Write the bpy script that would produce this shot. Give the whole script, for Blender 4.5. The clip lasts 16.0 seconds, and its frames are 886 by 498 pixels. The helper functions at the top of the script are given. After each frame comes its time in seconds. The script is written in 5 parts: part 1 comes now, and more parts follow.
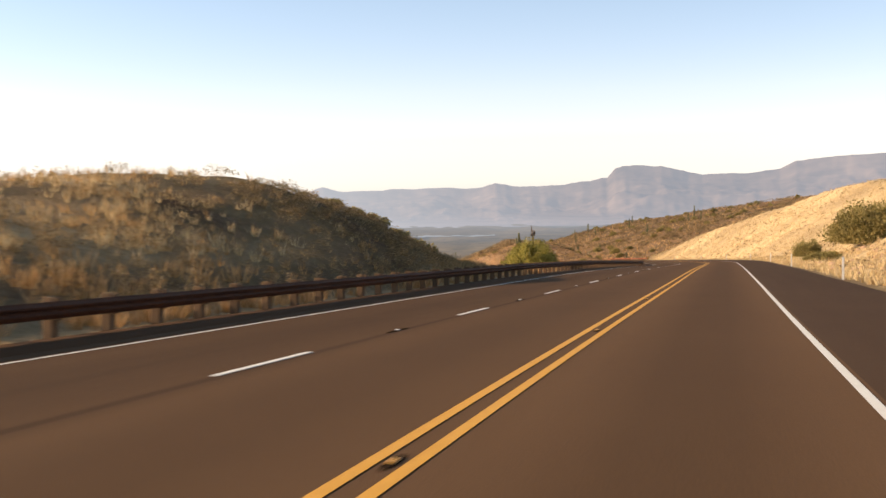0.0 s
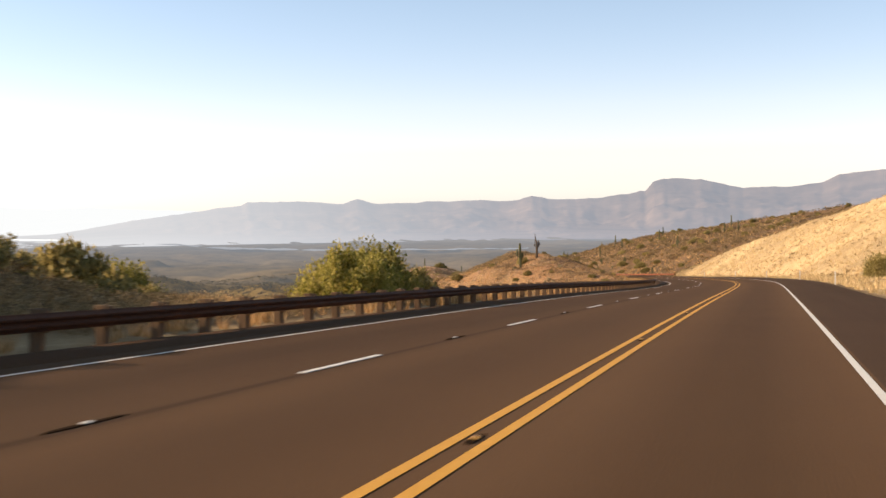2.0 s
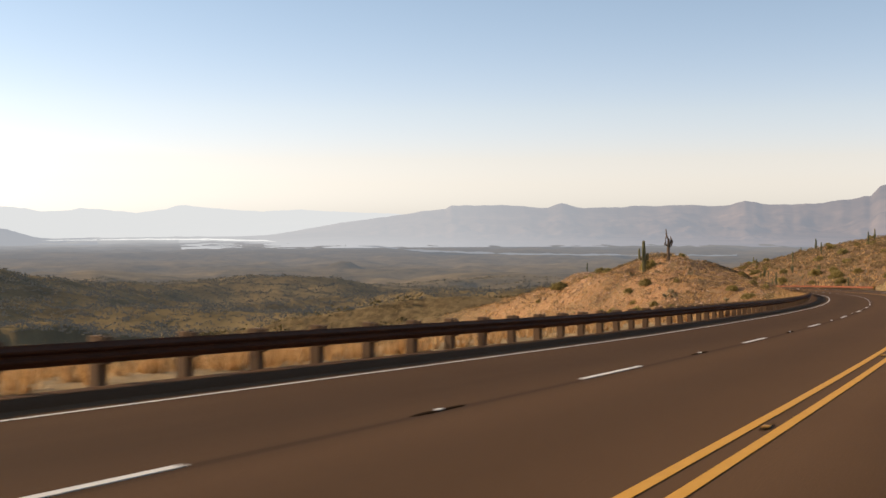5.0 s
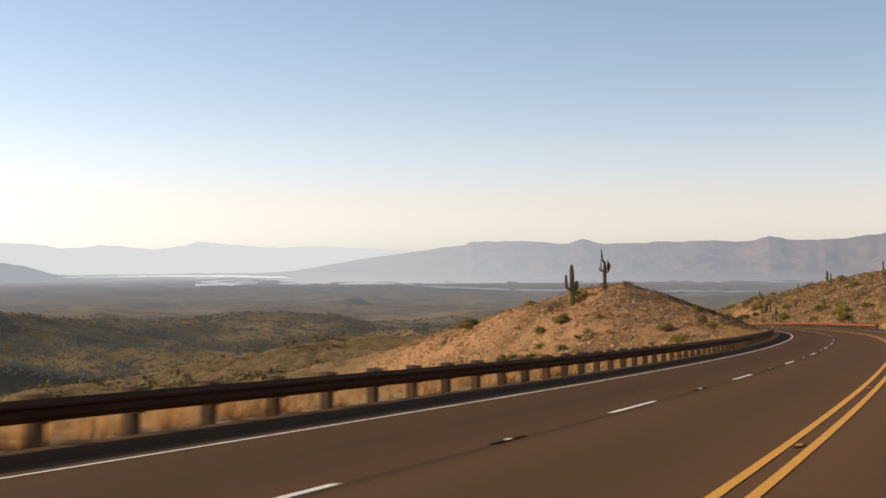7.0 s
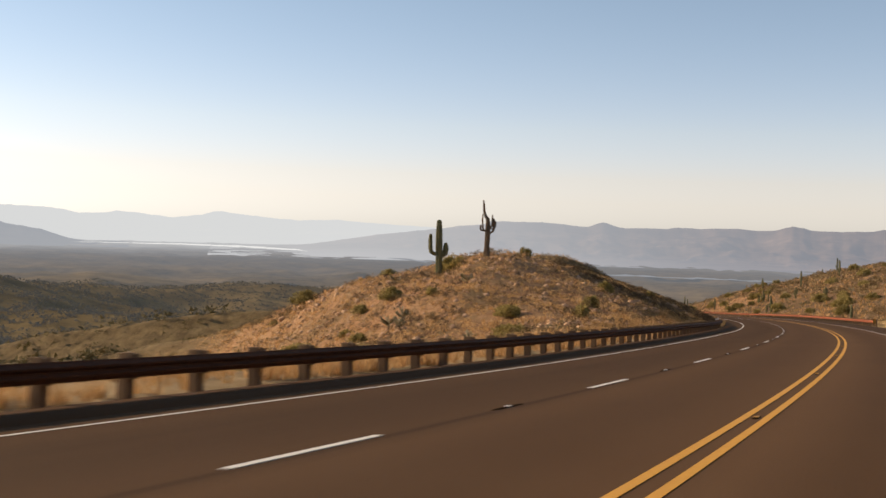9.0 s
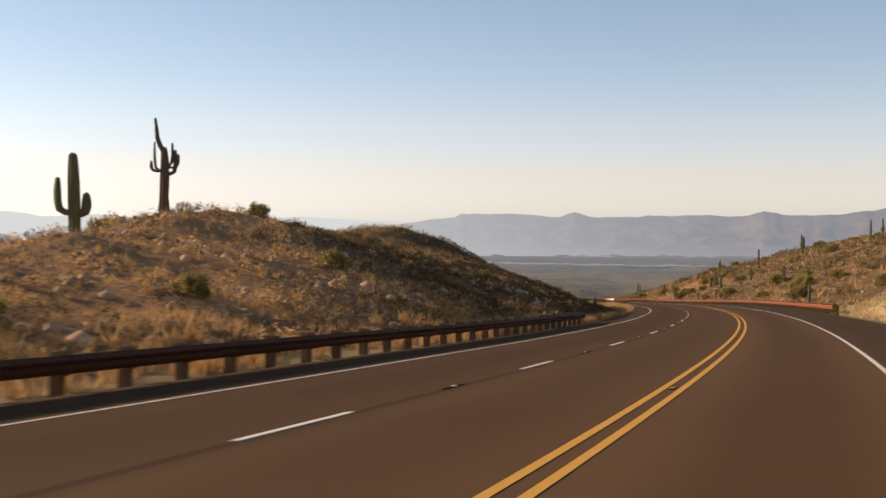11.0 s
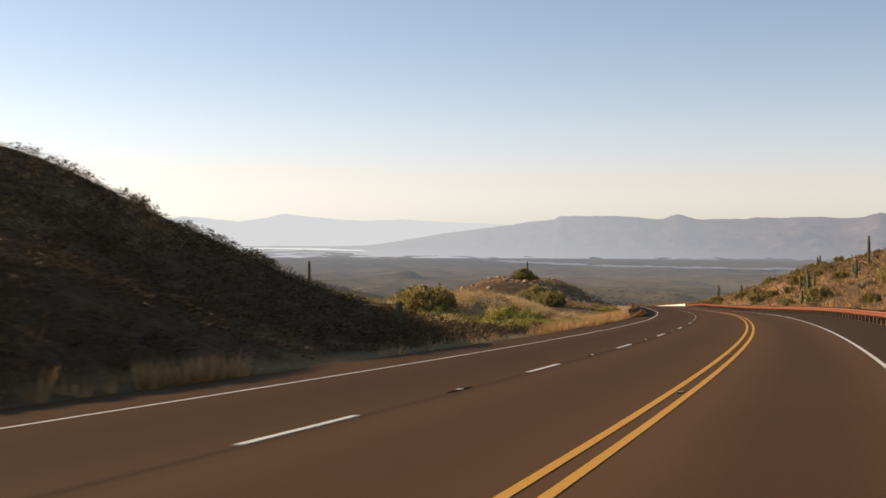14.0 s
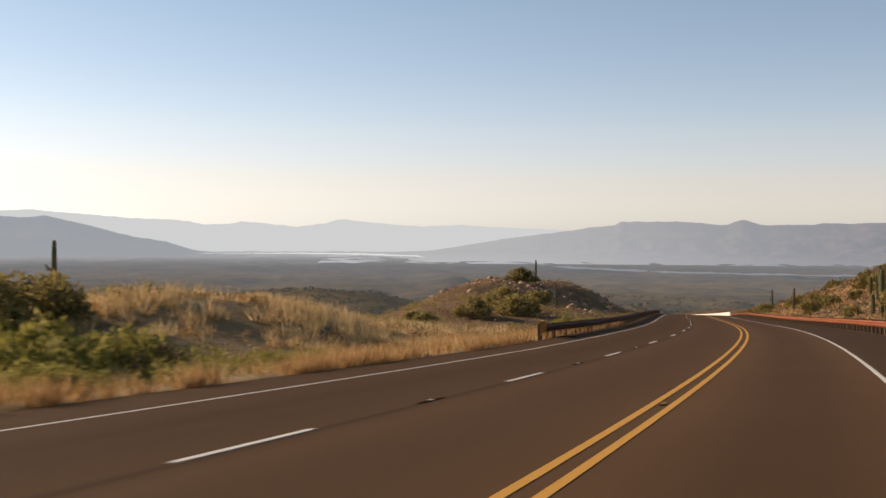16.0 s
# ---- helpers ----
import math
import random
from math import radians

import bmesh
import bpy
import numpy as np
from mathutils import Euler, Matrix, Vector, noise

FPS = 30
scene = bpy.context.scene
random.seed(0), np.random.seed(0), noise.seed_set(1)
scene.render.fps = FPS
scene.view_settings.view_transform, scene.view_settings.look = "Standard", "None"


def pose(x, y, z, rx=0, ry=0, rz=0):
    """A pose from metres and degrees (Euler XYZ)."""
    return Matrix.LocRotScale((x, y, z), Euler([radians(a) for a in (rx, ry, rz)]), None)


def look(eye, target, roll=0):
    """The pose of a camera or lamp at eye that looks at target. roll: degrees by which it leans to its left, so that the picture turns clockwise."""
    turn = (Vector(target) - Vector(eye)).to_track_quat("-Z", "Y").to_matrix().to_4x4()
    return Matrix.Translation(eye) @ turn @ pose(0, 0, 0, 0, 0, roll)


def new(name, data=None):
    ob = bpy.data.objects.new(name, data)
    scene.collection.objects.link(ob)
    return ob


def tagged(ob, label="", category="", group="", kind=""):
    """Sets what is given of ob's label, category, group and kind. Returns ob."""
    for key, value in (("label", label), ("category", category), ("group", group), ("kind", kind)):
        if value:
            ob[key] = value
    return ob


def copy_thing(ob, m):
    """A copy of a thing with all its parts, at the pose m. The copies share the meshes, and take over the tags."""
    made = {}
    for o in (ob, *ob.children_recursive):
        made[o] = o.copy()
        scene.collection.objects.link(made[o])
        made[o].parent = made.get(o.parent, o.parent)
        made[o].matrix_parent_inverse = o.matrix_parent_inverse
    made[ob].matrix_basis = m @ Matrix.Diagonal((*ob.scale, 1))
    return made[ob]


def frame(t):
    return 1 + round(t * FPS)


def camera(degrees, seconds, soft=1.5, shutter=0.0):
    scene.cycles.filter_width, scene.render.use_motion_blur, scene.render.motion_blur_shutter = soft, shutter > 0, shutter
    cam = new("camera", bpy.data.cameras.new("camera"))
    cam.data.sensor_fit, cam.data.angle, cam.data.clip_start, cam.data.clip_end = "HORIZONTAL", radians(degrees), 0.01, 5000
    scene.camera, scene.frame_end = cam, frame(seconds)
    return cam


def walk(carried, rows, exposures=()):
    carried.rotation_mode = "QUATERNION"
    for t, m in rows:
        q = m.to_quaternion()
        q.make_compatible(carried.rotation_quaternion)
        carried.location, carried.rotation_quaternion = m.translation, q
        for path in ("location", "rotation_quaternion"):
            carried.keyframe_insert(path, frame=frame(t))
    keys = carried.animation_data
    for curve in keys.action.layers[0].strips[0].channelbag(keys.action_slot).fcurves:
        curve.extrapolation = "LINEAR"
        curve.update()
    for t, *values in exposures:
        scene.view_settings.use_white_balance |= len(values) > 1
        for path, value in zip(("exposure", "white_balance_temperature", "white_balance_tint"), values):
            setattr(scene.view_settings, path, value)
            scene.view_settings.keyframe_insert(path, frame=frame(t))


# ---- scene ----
cam = camera(44.1, 16.0, soft=1.5, shutter=0.22)
# seconds, place in metres, turn in degrees
ROWS = [
    (0, 2.116, -0.091, 1.441, 87.08, 1.04, 13.953),
    (0.5, 2.19, 11.927, 0.813, 87.267, 1.295, 13.516),
    (1, 2.354, 23.658, 0.177, 87.466, 1.211, 14.871),
    (1.5, 2.521, 35.426, -0.463, 87.668, 1.943, 15.006),
    (2, 2.668, 47.076, -1.097, 87.787, 0.776, 15.96),
    (2.5, 2.765, 59.19, -1.756, 88.082, 1.378, 16.129),
    (3, 2.943, 70.857, -2.391, 87.073, 0.536, 16.287),
    (3.5, 2.999, 82.782, -3.061, 86.626, 1.59, 18.532),
    (4, 3.112, 94.156, -3.717, 87.995, 0.8, 24.274),
    (4.5, 3.069, 106.23, -4.435, 87.441, 0.364, 26.25),
    (5, 3.148, 117.774, -5.12, 88.146, 0.325, 26.914),
    (7.5, 2.136, 175.896, -8.616, 90.065, 0.206, 28.486),
    (8, 1.563, 187.454, -9.328, 89.645, -0.617, 28.831),
    (8.5, 0.637, 199.442, -10.085, 89.479, -0.564, 28.76),
    (9, -0.218, 210.821, -10.794, 88.959, -1.691, 29.399),
    (9.5, -1.429, 222.859, -11.548, 88.698, -0.19, 28.942),
    (10, -2.608, 234.229, -12.248, 88.416, 0.135, 27.358),
    (12.5, -11.902, 293.616, -16.045, 89.439, -0.616, 31.031),
    (13, -14.415, 305.614, -16.824, 89.434, -0.501, 32.026),
    (13.5, -17.087, 317.575, -17.597, 89.215, -0.412, 32.329),
    (14, -19.854, 329.532, -18.364, 88.872, -0.078, 33.516),
    (14.5, -22.845, 341.409, -19.134, 88.976, -0.118, 34.139),
    (15, -26.072, 353.55, -19.923, 88.722, -0.18, 35.116),
    (15.5, -29.352, 365.318, -20.691, 89.051, -0.052, 36.17),
    (16, -33.066, 377.66, -21.503, 89.198, -0.18, 36.785),
]
walk(cam, [(t, pose(x, y, z, rx, ry, rz)) for t, x, y, z, rx, ry, rz in ROWS],
     exposures=[(0.0, 0.8), (3.0, 0.69), (4.3, 0.42), (5.0, 0.4), (7.5, 0.3), (10.0, 0.26), (13.0, 0.3), (16.0, 0.12)])

# ---- sky and sun ----
SUN_AZ, SUN_EL = 100.0, 19.5  # degrees to the left of +y, and above the horizon
world = bpy.data.worlds.new("world")
scene.world = world
world.use_nodes = True
wn = world.node_tree.nodes
sky = wn.new("ShaderNodeTexSky")
sky.sky_type, sky.sun_disc = "NISHITA", False
sky.sun_elevation, sky.sun_rotation = radians(SUN_EL), radians(-SUN_AZ)
sky.altitude, sky.air_density, sky.dust_density, sky.ozone_density = 700, 1.0, 0.5, 2.6
wn["Background"].inputs["Strength"].default_value = 0.262
# dusty air: the clear parts of the sky stay blue, the low parts turn to creamy haze
lum, split = wn.new("ShaderNodeRGBToBW"), wn.new("ShaderNodeSeparateColor")
ratio, spread = wn.new("ShaderNodeMath"), wn.new("ShaderNodeMapRange")
ratio.operation = "DIVIDE"
spread.inputs["From Min"].default_value, spread.inputs["From Max"].default_value = 0.35, 1.15
tint = wn.new("ShaderNodeValToRGB")
for _ in range(2):
    tint.color_ramp.elements.new(0.5)
for el, (where, colour) in zip(tint.color_ramp.elements, ((0.0, (0.390, 0.550, 0.765)), (0.3, (0.505, 0.568, 0.620)), (0.65, (0.560, 0.540, 0.500)), (1.0, (0.572, 0.533, 0.474)))):
    el.position, el.color = where, (*colour, 1)
veil = wn.new("ShaderNodeMix")
veil.data_type, veil.blend_type = "RGBA", "MULTIPLY"
veil.inputs[0].default_value = 1.0
sky_links = world.node_tree.links
sky_links.new(sky.outputs[0], lum.inputs[0])
sky_links.new(sky.outputs[0], split.inputs[0])
sky_links.new(split.outputs[0], ratio.inputs[0])
sky_links.new(split.outputs[2], ratio.inputs[1])
sky_links.new(ratio.outputs[0], spread.inputs["Value"])
sky_links.new(spread.outputs[0], tint.inputs[0])
sky_links.new(tint.outputs[0], veil.inputs[6])
even = wn.new("ShaderNodeMath")
even.operation = "POWER"
even.inputs[1].default_value = 0.95
sky_links.new(lum.outputs[0], even.inputs[0])
sky_links.new(even.outputs[0], veil.inputs[7])
sky_links.new(veil.outputs[2], wn["Background"].inputs["Color"])
sun_data = bpy.data.lights.new("sun", "SUN")
sun_data.energy, sun_data.angle, sun_data.color = 5.4, radians(0.6), (1.0, 0.73, 0.46)
sun = new("sun", sun_data)
away = Vector((-math.sin(radians(SUN_AZ)) * math.cos(radians(SUN_EL)), math.cos(radians(SUN_AZ)) * math.cos(radians(SUN_EL)), math.sin(radians(SUN_EL))))
sun.matrix_world = look(away * 100, (0, 0, 0))

# ---- the road's line: bend, grade and bank along its length s ----
S0, S1 = -90.0, 780.0
SS = np.arange(S0, S1 + 0.5, 1.0)
BEND = [-0.00093, -0.000631, -0.00032, 0.000157, -0.000014, -0.000061, 0.000157, 0.001148, 0.001446, 0.001084, 0.001197, 0.001181, 0.001339, 0.001305, 0.00117, 0.001164, 0.001306, 0.001154, 0.001243, 0.001237, 0.001016, 0.000528, 0.000075, -0.000277]
GRADE = [-0.04507, -0.05412, -0.05414, -0.06045, -0.06057, -0.06315, -0.06136, -0.06425, -0.06272, -0.06309, -0.06357, -0.06756, -0.06435]
BANK = [0.01139, 0.01418, 0.00836, 0.01813, 0.04315, 0.05078, 0.0505, 0.03723, 0.03964, 0.03522, 0.03686, 0.01797, -0.00484]
bend = np.interp(SS, [*(-30 + 25 * np.arange(24)), 585, 640, 700], BEND + [-0.0004, 0.003, 0.004])
grade = np.interp(SS, [*(-30 + 45 * np.arange(13)), 585, 640, 700], GRADE + [-0.064, -0.09, -0.09])
bank_s = np.interp(SS, -30 + 45 * np.arange(13), BANK)
psi = np.cumsum(bend)
i_zero = int(-S0)
psi -= psi[i_zero]
line = np.cumsum(np.stack([-np.sin(psi), np.cos(psi), grade], 1), 0)
line -= line[i_zero]


def lerp_s(values, s):
    u = np.clip(np.asarray(s, float) - S0, 0, len(SS) - 1.001)
    i = np.floor(u).astype(int)
    w = u - i
    if values.ndim > 1:
        w = w[..., None]
    return values[i] * (1 - w) + values[i + 1] * w


def road_at(s, u, h=0.0):
    """World places at s along the road, u to its right, h above its banked surface. Arrays."""
    s, u = np.broadcast_arrays(np.asarray(s, float), np.asarray(u, float))
    p, a, b = lerp_s(line, s), lerp_s(psi, s), lerp_s(bank_s, s)
    return np.stack([p[..., 0] + np.cos(a) * u, p[..., 1] + np.sin(a) * u, p[..., 2] + b * np.clip(u, -9.5, 7.0) + h], -1)


def road_su(xy):
    """s and u of plan points, by the nearest point of the line."""
    xy = np.asarray(xy, float)
    s = np.empty(len(xy))
    coarse = line[::4, :2]
    for k in range(0, len(xy), 20000):
        part_xy = xy[k:k + 20000]
        j = np.argmin(((part_xy[:, None] - coarse[None]) ** 2).sum(2), 1) * 4
        j = np.clip(j, 0, len(SS) - 1)
        e = part_xy - line[j, :2]
        s[k:k + 20000] = SS[j] + np.clip(-np.sin(psi[j]) * e[:, 0] + np.cos(psi[j]) * e[:, 1], -60, 60) * (1.0 / (1.0 + 0 * j))
    p, a = lerp_s(line, s), lerp_s(psi, s)
    u = np.cos(a) * (xy[:, 0] - p[:, 0]) + np.sin(a) * (xy[:, 1] - p[:, 1])
    return s, u


# ---- value noise on arrays ----
TABLE = np.random.RandomState(7).rand(256, 256)


def vnoise(x, y):
    xi, yi = np.floor(x).astype(int), np.floor(y).astype(int)
    fx, fy = x - xi, y - yi
    fx, fy = fx * fx * (3 - 2 * fx), fy * fy * (3 - 2 * fy)
    g = lambda a, b: TABLE[a & 255, b & 255]
    return (g(xi, yi) * (1 - fx) + g(xi + 1, yi) * fx) * (1 - fy) + (g(xi, yi + 1) * (1 - fx) + g(xi + 1, yi + 1) * fx) * fy - 0.5


def fbm(x, y, size, octaves=4):
    z, amp = np.zeros_like(x), 1.0
    for k in range(octaves):
        z += amp * vnoise(x / size + 17.3 * k, y / size - 9.1 * k)
        size, amp = size / 2.1, amp * 0.5
    return z


def step(a, b, v):
    t = np.clip((v - a) / (b - a), 0, 1)
    return t * t * (3 - 2 * t)


# ---- the lie of the land, near the road ----
# crest heights over the road along the first hill, and along the cactus mound and the cut ridge behind it
HILL_S = [-90, 0, 20, 32, 42, 50, 54, 58, 62, 66, 70, 74, 82, 90, 98, 116]
HILL_H = [3.2, 3.3, 3.45, 3.85, 4.75, 5.3, 5.1, 4.55, 3.98, 3.55, 2.34, 1.33, -0.31, -0.8, -0.57, 0.0]
RIDGE_S = [250, 262, 274, 286, 298, 306, 314, 322, 330, 338, 346, 354, 362, 370, 378, 386, 394, 402]
RIDGE_H = [-0.11, 0.59, 1.35, 2.23, 3.32, 4.75, 6.29, 6.25, 5.7, 5.45, 5.72, 6.72, 8.04, 7.04, 3.49, -1.9, -1.6, 0]
RIDGE_V = [26.56, 26.05, 25.7, 25.67, 26.15, 27.28, 28.91, 29.79, 30.19, 30.91, 31.91, 32.1, 31.49, 28.36, 23.16, 20.74, 19.2, 18.0]
RIDGE_BACK = [1.0, 0.97, 0.58, 0.06, -1.0]
# hills down in the valley: place, height, half widths along and across, turn of the long axis to the left of +y
FAR_HILLS = [(-700.0, 1060.0, 8.4, 170.0, 75.0, 50.0), (-1075.0, 1206.0, 12.7, 240.0, 95.0, 60.0), (-590.0, 600.0, 31.0, 190.0, 62.0, 12.0), (-190.0, 560.0, 5.0, 80.0, 50.0, 30.0), (-560.0, 1000.0, 9.9, 120.0, 70.0, 20.0), (-330.0, 820.0, 3.1, 120.0, 70.0, 30.0), (-300.0, 770.0, 12.0, 150.0, 60.0, 70.0)]


def far_hills(x, y):
    z = np.zeros_like(x)
    for hx, hy, hh, along, across, turn in FAR_HILLS:
        a = math.radians(turn)
        p, q = -(x - hx) * math.sin(a) + (y - hy) * math.cos(a), (x - hx) * math.cos(a) + (y - hy) * math.sin(a)
        d = np.sqrt((p / along) ** 2 + (q / across) ** 2)
        z += hh * np.exp(-d ** 1.6)
    return z + 9.0 * (0.35 - np.abs(fbm(x - 70, y + 40, 120.0, 4)) * 2)


def terrain(x, y):
    """Height of the ground at plan points, with s and u."""
    s, u = road_su(np.stack([x, y], -1))
    v, w = -u, u
    base = lerp_s(line, s)[..., 2] + lerp_s(bank_s, s) * np.clip(u, -9.5, 7.0)
    n1, n2 = fbm(x, y, 22.0, 4), fbm(x + 300, y, 5.0, 3)
    # left: open drop to the valley, milder past the last hill
    steep = step(95, 125, s) * (1 - step(256, 276, s - np.clip(v - 14, 0, 60) * 1.15))
    deep = np.interp(v, [9.5, 13, 20, 60, 145, 200, 420], [0, -0.2, -2.2, -8.3, -14.5, -19, -34])
    mild = np.interp(v, [9.5, 11, 15, 28, 60, 110, 200, 420], [0, -0.1, -0.7, -0.8, -3.5, -10, -24, -48])
    level = np.interp(v, [9.5, 30, 42, 60, 110, 200, 420], [0, 0, 0, -2.0, -7, -24, -50])
    past = step(384, 402, s)
    mild = mild * past + level * (1 - past)
    left = deep * steep + mild * (1 - steep)
    # hill beside the first stretch
    crest = np.interp(s, HILL_S, HILL_H)
    top = np.interp(s, [15, 40, 58, 90], [26.5, 25, 20.5, 18])
    rise = np.clip((v - 10.8) / (top - 10.8), 0, 1) ** np.interp(s, [55, 72], [1.1, 1.7])
    cut_side = 1 - step(48, 62, s)
    rise = (1 - (1 - np.clip((v - 10.8) / (top - 10.8), 0, 1)) ** 1.8) * cut_side + rise * (1 - cut_side)
    hill_a = crest * rise * np.interp(v - top, [0, 4, 12, 30, 70], [1, 0.98, 0.5, -0.2, -0.7])
    # the cactus mound, and the cut ridge behind it
    crest = np.interp(s, RIDGE_S, RIDGE_H)
    toe = np.interp(s, [300, 325, 350], [11.4, 10.8, 10.0])
    top = np.interp(s, RIDGE_S, RIDGE_V)
    face = np.clip((v - toe) / (top - toe), 0, 1)
    steep_face = 1 - (1 - face) ** 1.8
    plain = face ** np.interp(s, [290, 350, 375], [0.8, 1.2, 1.7])
    cut_side = step(322, 334, s) * (1 - step(346, 362, s))
    rise = (plain * (1 - cut_side) + steep_face * cut_side) * np.interp(v - top, [0, 4, 12, 30, 70], RIDGE_BACK)
    ridge = crest * rise
    left = left + (hill_a + ridge) * step(9.6, 11, v)
    # low mounds past the ridge
    for ms, mu, mh, rs, ru in ((308.6, -35.6, -1.7, 6, 3.6), (421, -22.0, 2.3, 8.5, 6.5), (430, -19.5, 1.0, 9, 5), (446, -45, 3.4, 14, 10), (452, -30, 1.0, 14, 9), (520, -33, 3.0, 26, 13), (572, -46, 3.4, 24, 12), (585, -36, 5.6, 30, 13), (604, -24, 2.6, 22, 7), (632, -38, 7.9, 30, 15), (690, -34, 4.5, 40, 14)):
        left = left + mh * np.exp(-((s - ms) / rs) ** 2 - ((u - mu) / ru) ** 2) * step(10.5, 16, v)
    left = left + far_hills(x, y) * step(60, 170, v)
    rough = step(11, 20, v) * (0.6 + 1.2 * step(30, 90, v) + 1.5 * step(90, 260, v))
    left = left + n1 * rough * 1.3 + n2 * (0.4 + 0.35 * step(250, 262, s) * (1 - step(322, 335, s))) * step(10.5, 14, v)
    # right: cut slope in dry grass, then the brushy hill
    crest = np.interp(s, [-90, 0, 60, 100, 150, 200, 250, 290, 320, 340, 358, 380], [3.5, 4.0, 6.0, 9.0, 12.5, 14.0, 13.2, 10.6, 8.0, 5.5, 3.0, 0])
    slope = np.interp(s, [0, 190, 230, 400], [0.42, 0.46, 0.6, 0.6])
    foot = np.interp(s, [0, 195, 235], [13.5, 13.5, 8.8])
    cut = np.minimum(np.maximum(w - foot, 0) * slope, crest + (w - foot) * 0.05) + 0.25 * step(8, 12, w)
    cut = np.where(w > 8.0, np.maximum(cut, 0), 0)
    hill = np.interp(w, [8.6, 11, 20, 32, 45, 60, 90, 130, 200, 300], [0, 0.3, 3.8, 9.4, 13.4, 17, 23, 28, 25, 12])
    hill = hill * (1 - 0.75 * step(610, 760, s)) * np.interp(s, [300, 345, 400, 470, 560, 640], [0.7, 0.85, 1.0, 0.92, 0.95, 0.9])
    k = step(330, 372, s)
    right = cut * (1 - k) + hill * k + (1 - k) * hill * 0.55 * step(34, 95, w)
    right = right + n1 * step(14, 30, w) * (0.5 + 1.8 * step(40, 100, w)) * (0.35 + 0.65 * k) * 1.2 + n2 * 0.3 * step(8.4, 12, w) * (1.0 + 0.3 * step(16, 24, w))
    z = base + np.where(u < 0, np.where(v > 9.5, left, 0), np.where(w > 6.9, right, 0))
    # keep below the pavement
    z = z - 0.10 * (1 - step(7.0, 8.0, w)) * (u > 0) - 0.10 * (1 - step(9.0, 9.9, v)) * (u <= 0)
    return z, s, u


CENTRE = np.array([-20.0, 250.0])
FLOOR_Z = -95.0


def valley(x, y):
    """Height of the far ground round the road's hills."""
    dx, dy = x - CENTRE[0], y - CENTRE[1]
    r, az = np.hypot(dx, dy), np.degrees(np.arctan2(-dx, dy))
    open_side = step(-14, 8, az) * (1 - step(105, 150, az))
    low = np.interp(r, [250, 420, 800, 1200, 1500, 5000], [-40, -58, -79, -93, FLOOR_Z, FLOOR_Z])
    hills = fbm(x, y, 210.0, 5) * np.interp(r, [300, 500, 1000, 1500, 1900], [6, 11, 13, 8, 0.3])
    high = np.interp(r, [250, 600, 1500, 5000], [-40, -50, -60, FLOOR_Z]) + fbm(x, y, 400.0, 4) * 16
    bump_b = 14 * np.exp(-(((x + 945) ** 2 + (y - 1626) ** 2) / 27.0 ** 2) ** 1.6)
    return low * open_side + high * (1 - open_side) + hills + far_hills(x, y) + bump_b


# ---- materials ----
def material(name):
    m = bpy.data.materials.new(name)
    m.use_nodes = True
    t = m.node_tree
    return m, t, t.nodes["Principled BSDF"]


def node(t, kind, **ins):
    nd = t.nodes.new(kind)
    for key, value in ins.items():
        nd.inputs[key.replace("_", " ")].default_value = value
    return nd


def coords(t, scale=(1, 1, 1), kind="Object"):
    c = t.nodes.new("ShaderNodeTexCoord")
    m = t.nodes.new("ShaderNodeMapping")
    m.inputs["Scale"].default_value = scale
    t.links.new(c.outputs[kind], m.inputs["Vector"])
    return m.outputs[0]


def noise_of(t, vec, scale, detail=4.0, rough=0.6):
    nd = node(t, "ShaderNodeTexNoise", Scale=scale, Detail=detail, Roughness=rough)
    t.links.new(vec, nd.inputs["Vector"])
    return nd.outputs["Fac"]


def ramp(t, fac, stops):
    r = t.nodes.new("ShaderNodeValToRGB")
    e = r.color_ramp.elements
    while len(e) < len(stops):
        e.new(0.5)
    for el, (p, c) in zip(e, stops):
        el.position, el.color = p, (*c, 1)
    t.links.new(fac, r.inputs[0])
    return r.outputs[0]


def mixed(t, fac, a, b, blend="MIX"):
    m = t.nodes.new("ShaderNodeMix")
    m.data_type, m.blend_type = "RGBA", blend
    for key, value in (("Factor", fac), ("A", a), ("B", b)):
        sock = [i for i in m.inputs if i.name == key and (i.type == "VALUE" if key == "Factor" else i.type == "RGBA")][0]
        if isinstance(value, (int, float)):
            sock.default_value = value
        elif isinstance(value, tuple):
            sock.default_value = (*value, 1)
        else:
            t.links.new(value, sock)
    return [o for o in m.outputs if o.type == "RGBA"][0]


def bump(t, shader, height, strength, distance):
    b = node(t, "ShaderNodeBump", Strength=strength, Distance=distance)
    t.links.new(height, b.inputs["Height"])
    t.links.new(b.outputs[0], shader.inputs["Normal"])


def simple(name, low, high, scale, rough=0.9, bump_m=0.0, metal=0.0, stretch=(1, 1, 1), kind="Object"):
    """A two-tone grained material."""
    m, t, p = material(name)
    vec = coords(t, stretch, kind)
    n = noise_of(t, vec, scale)
    big = noise_of(t, vec, scale * 0.13, 3.0)
    mid = tuple((a + b) / 2 for a, b in zip(low, high))
    c = mixed(t, big, ramp(t, n, [(0.3, low), (0.7, high)]), mid)
    t.links.new(c, p.inputs["Base Color"])
    p.inputs["Roughness"].default_value, p.inputs["Metallic"].default_value = rough, metal
    p.inputs["Specular IOR Level"].default_value = 0.25 if rough < 1 else 0.0
    if bump_m:
        bump(t, p, n, 0.6, bump_m)
    return m


def attr(t, name):
    a = t.nodes.new("ShaderNodeAttribute")
    a.attribute_name = name
    return a.outputs["Fac"]


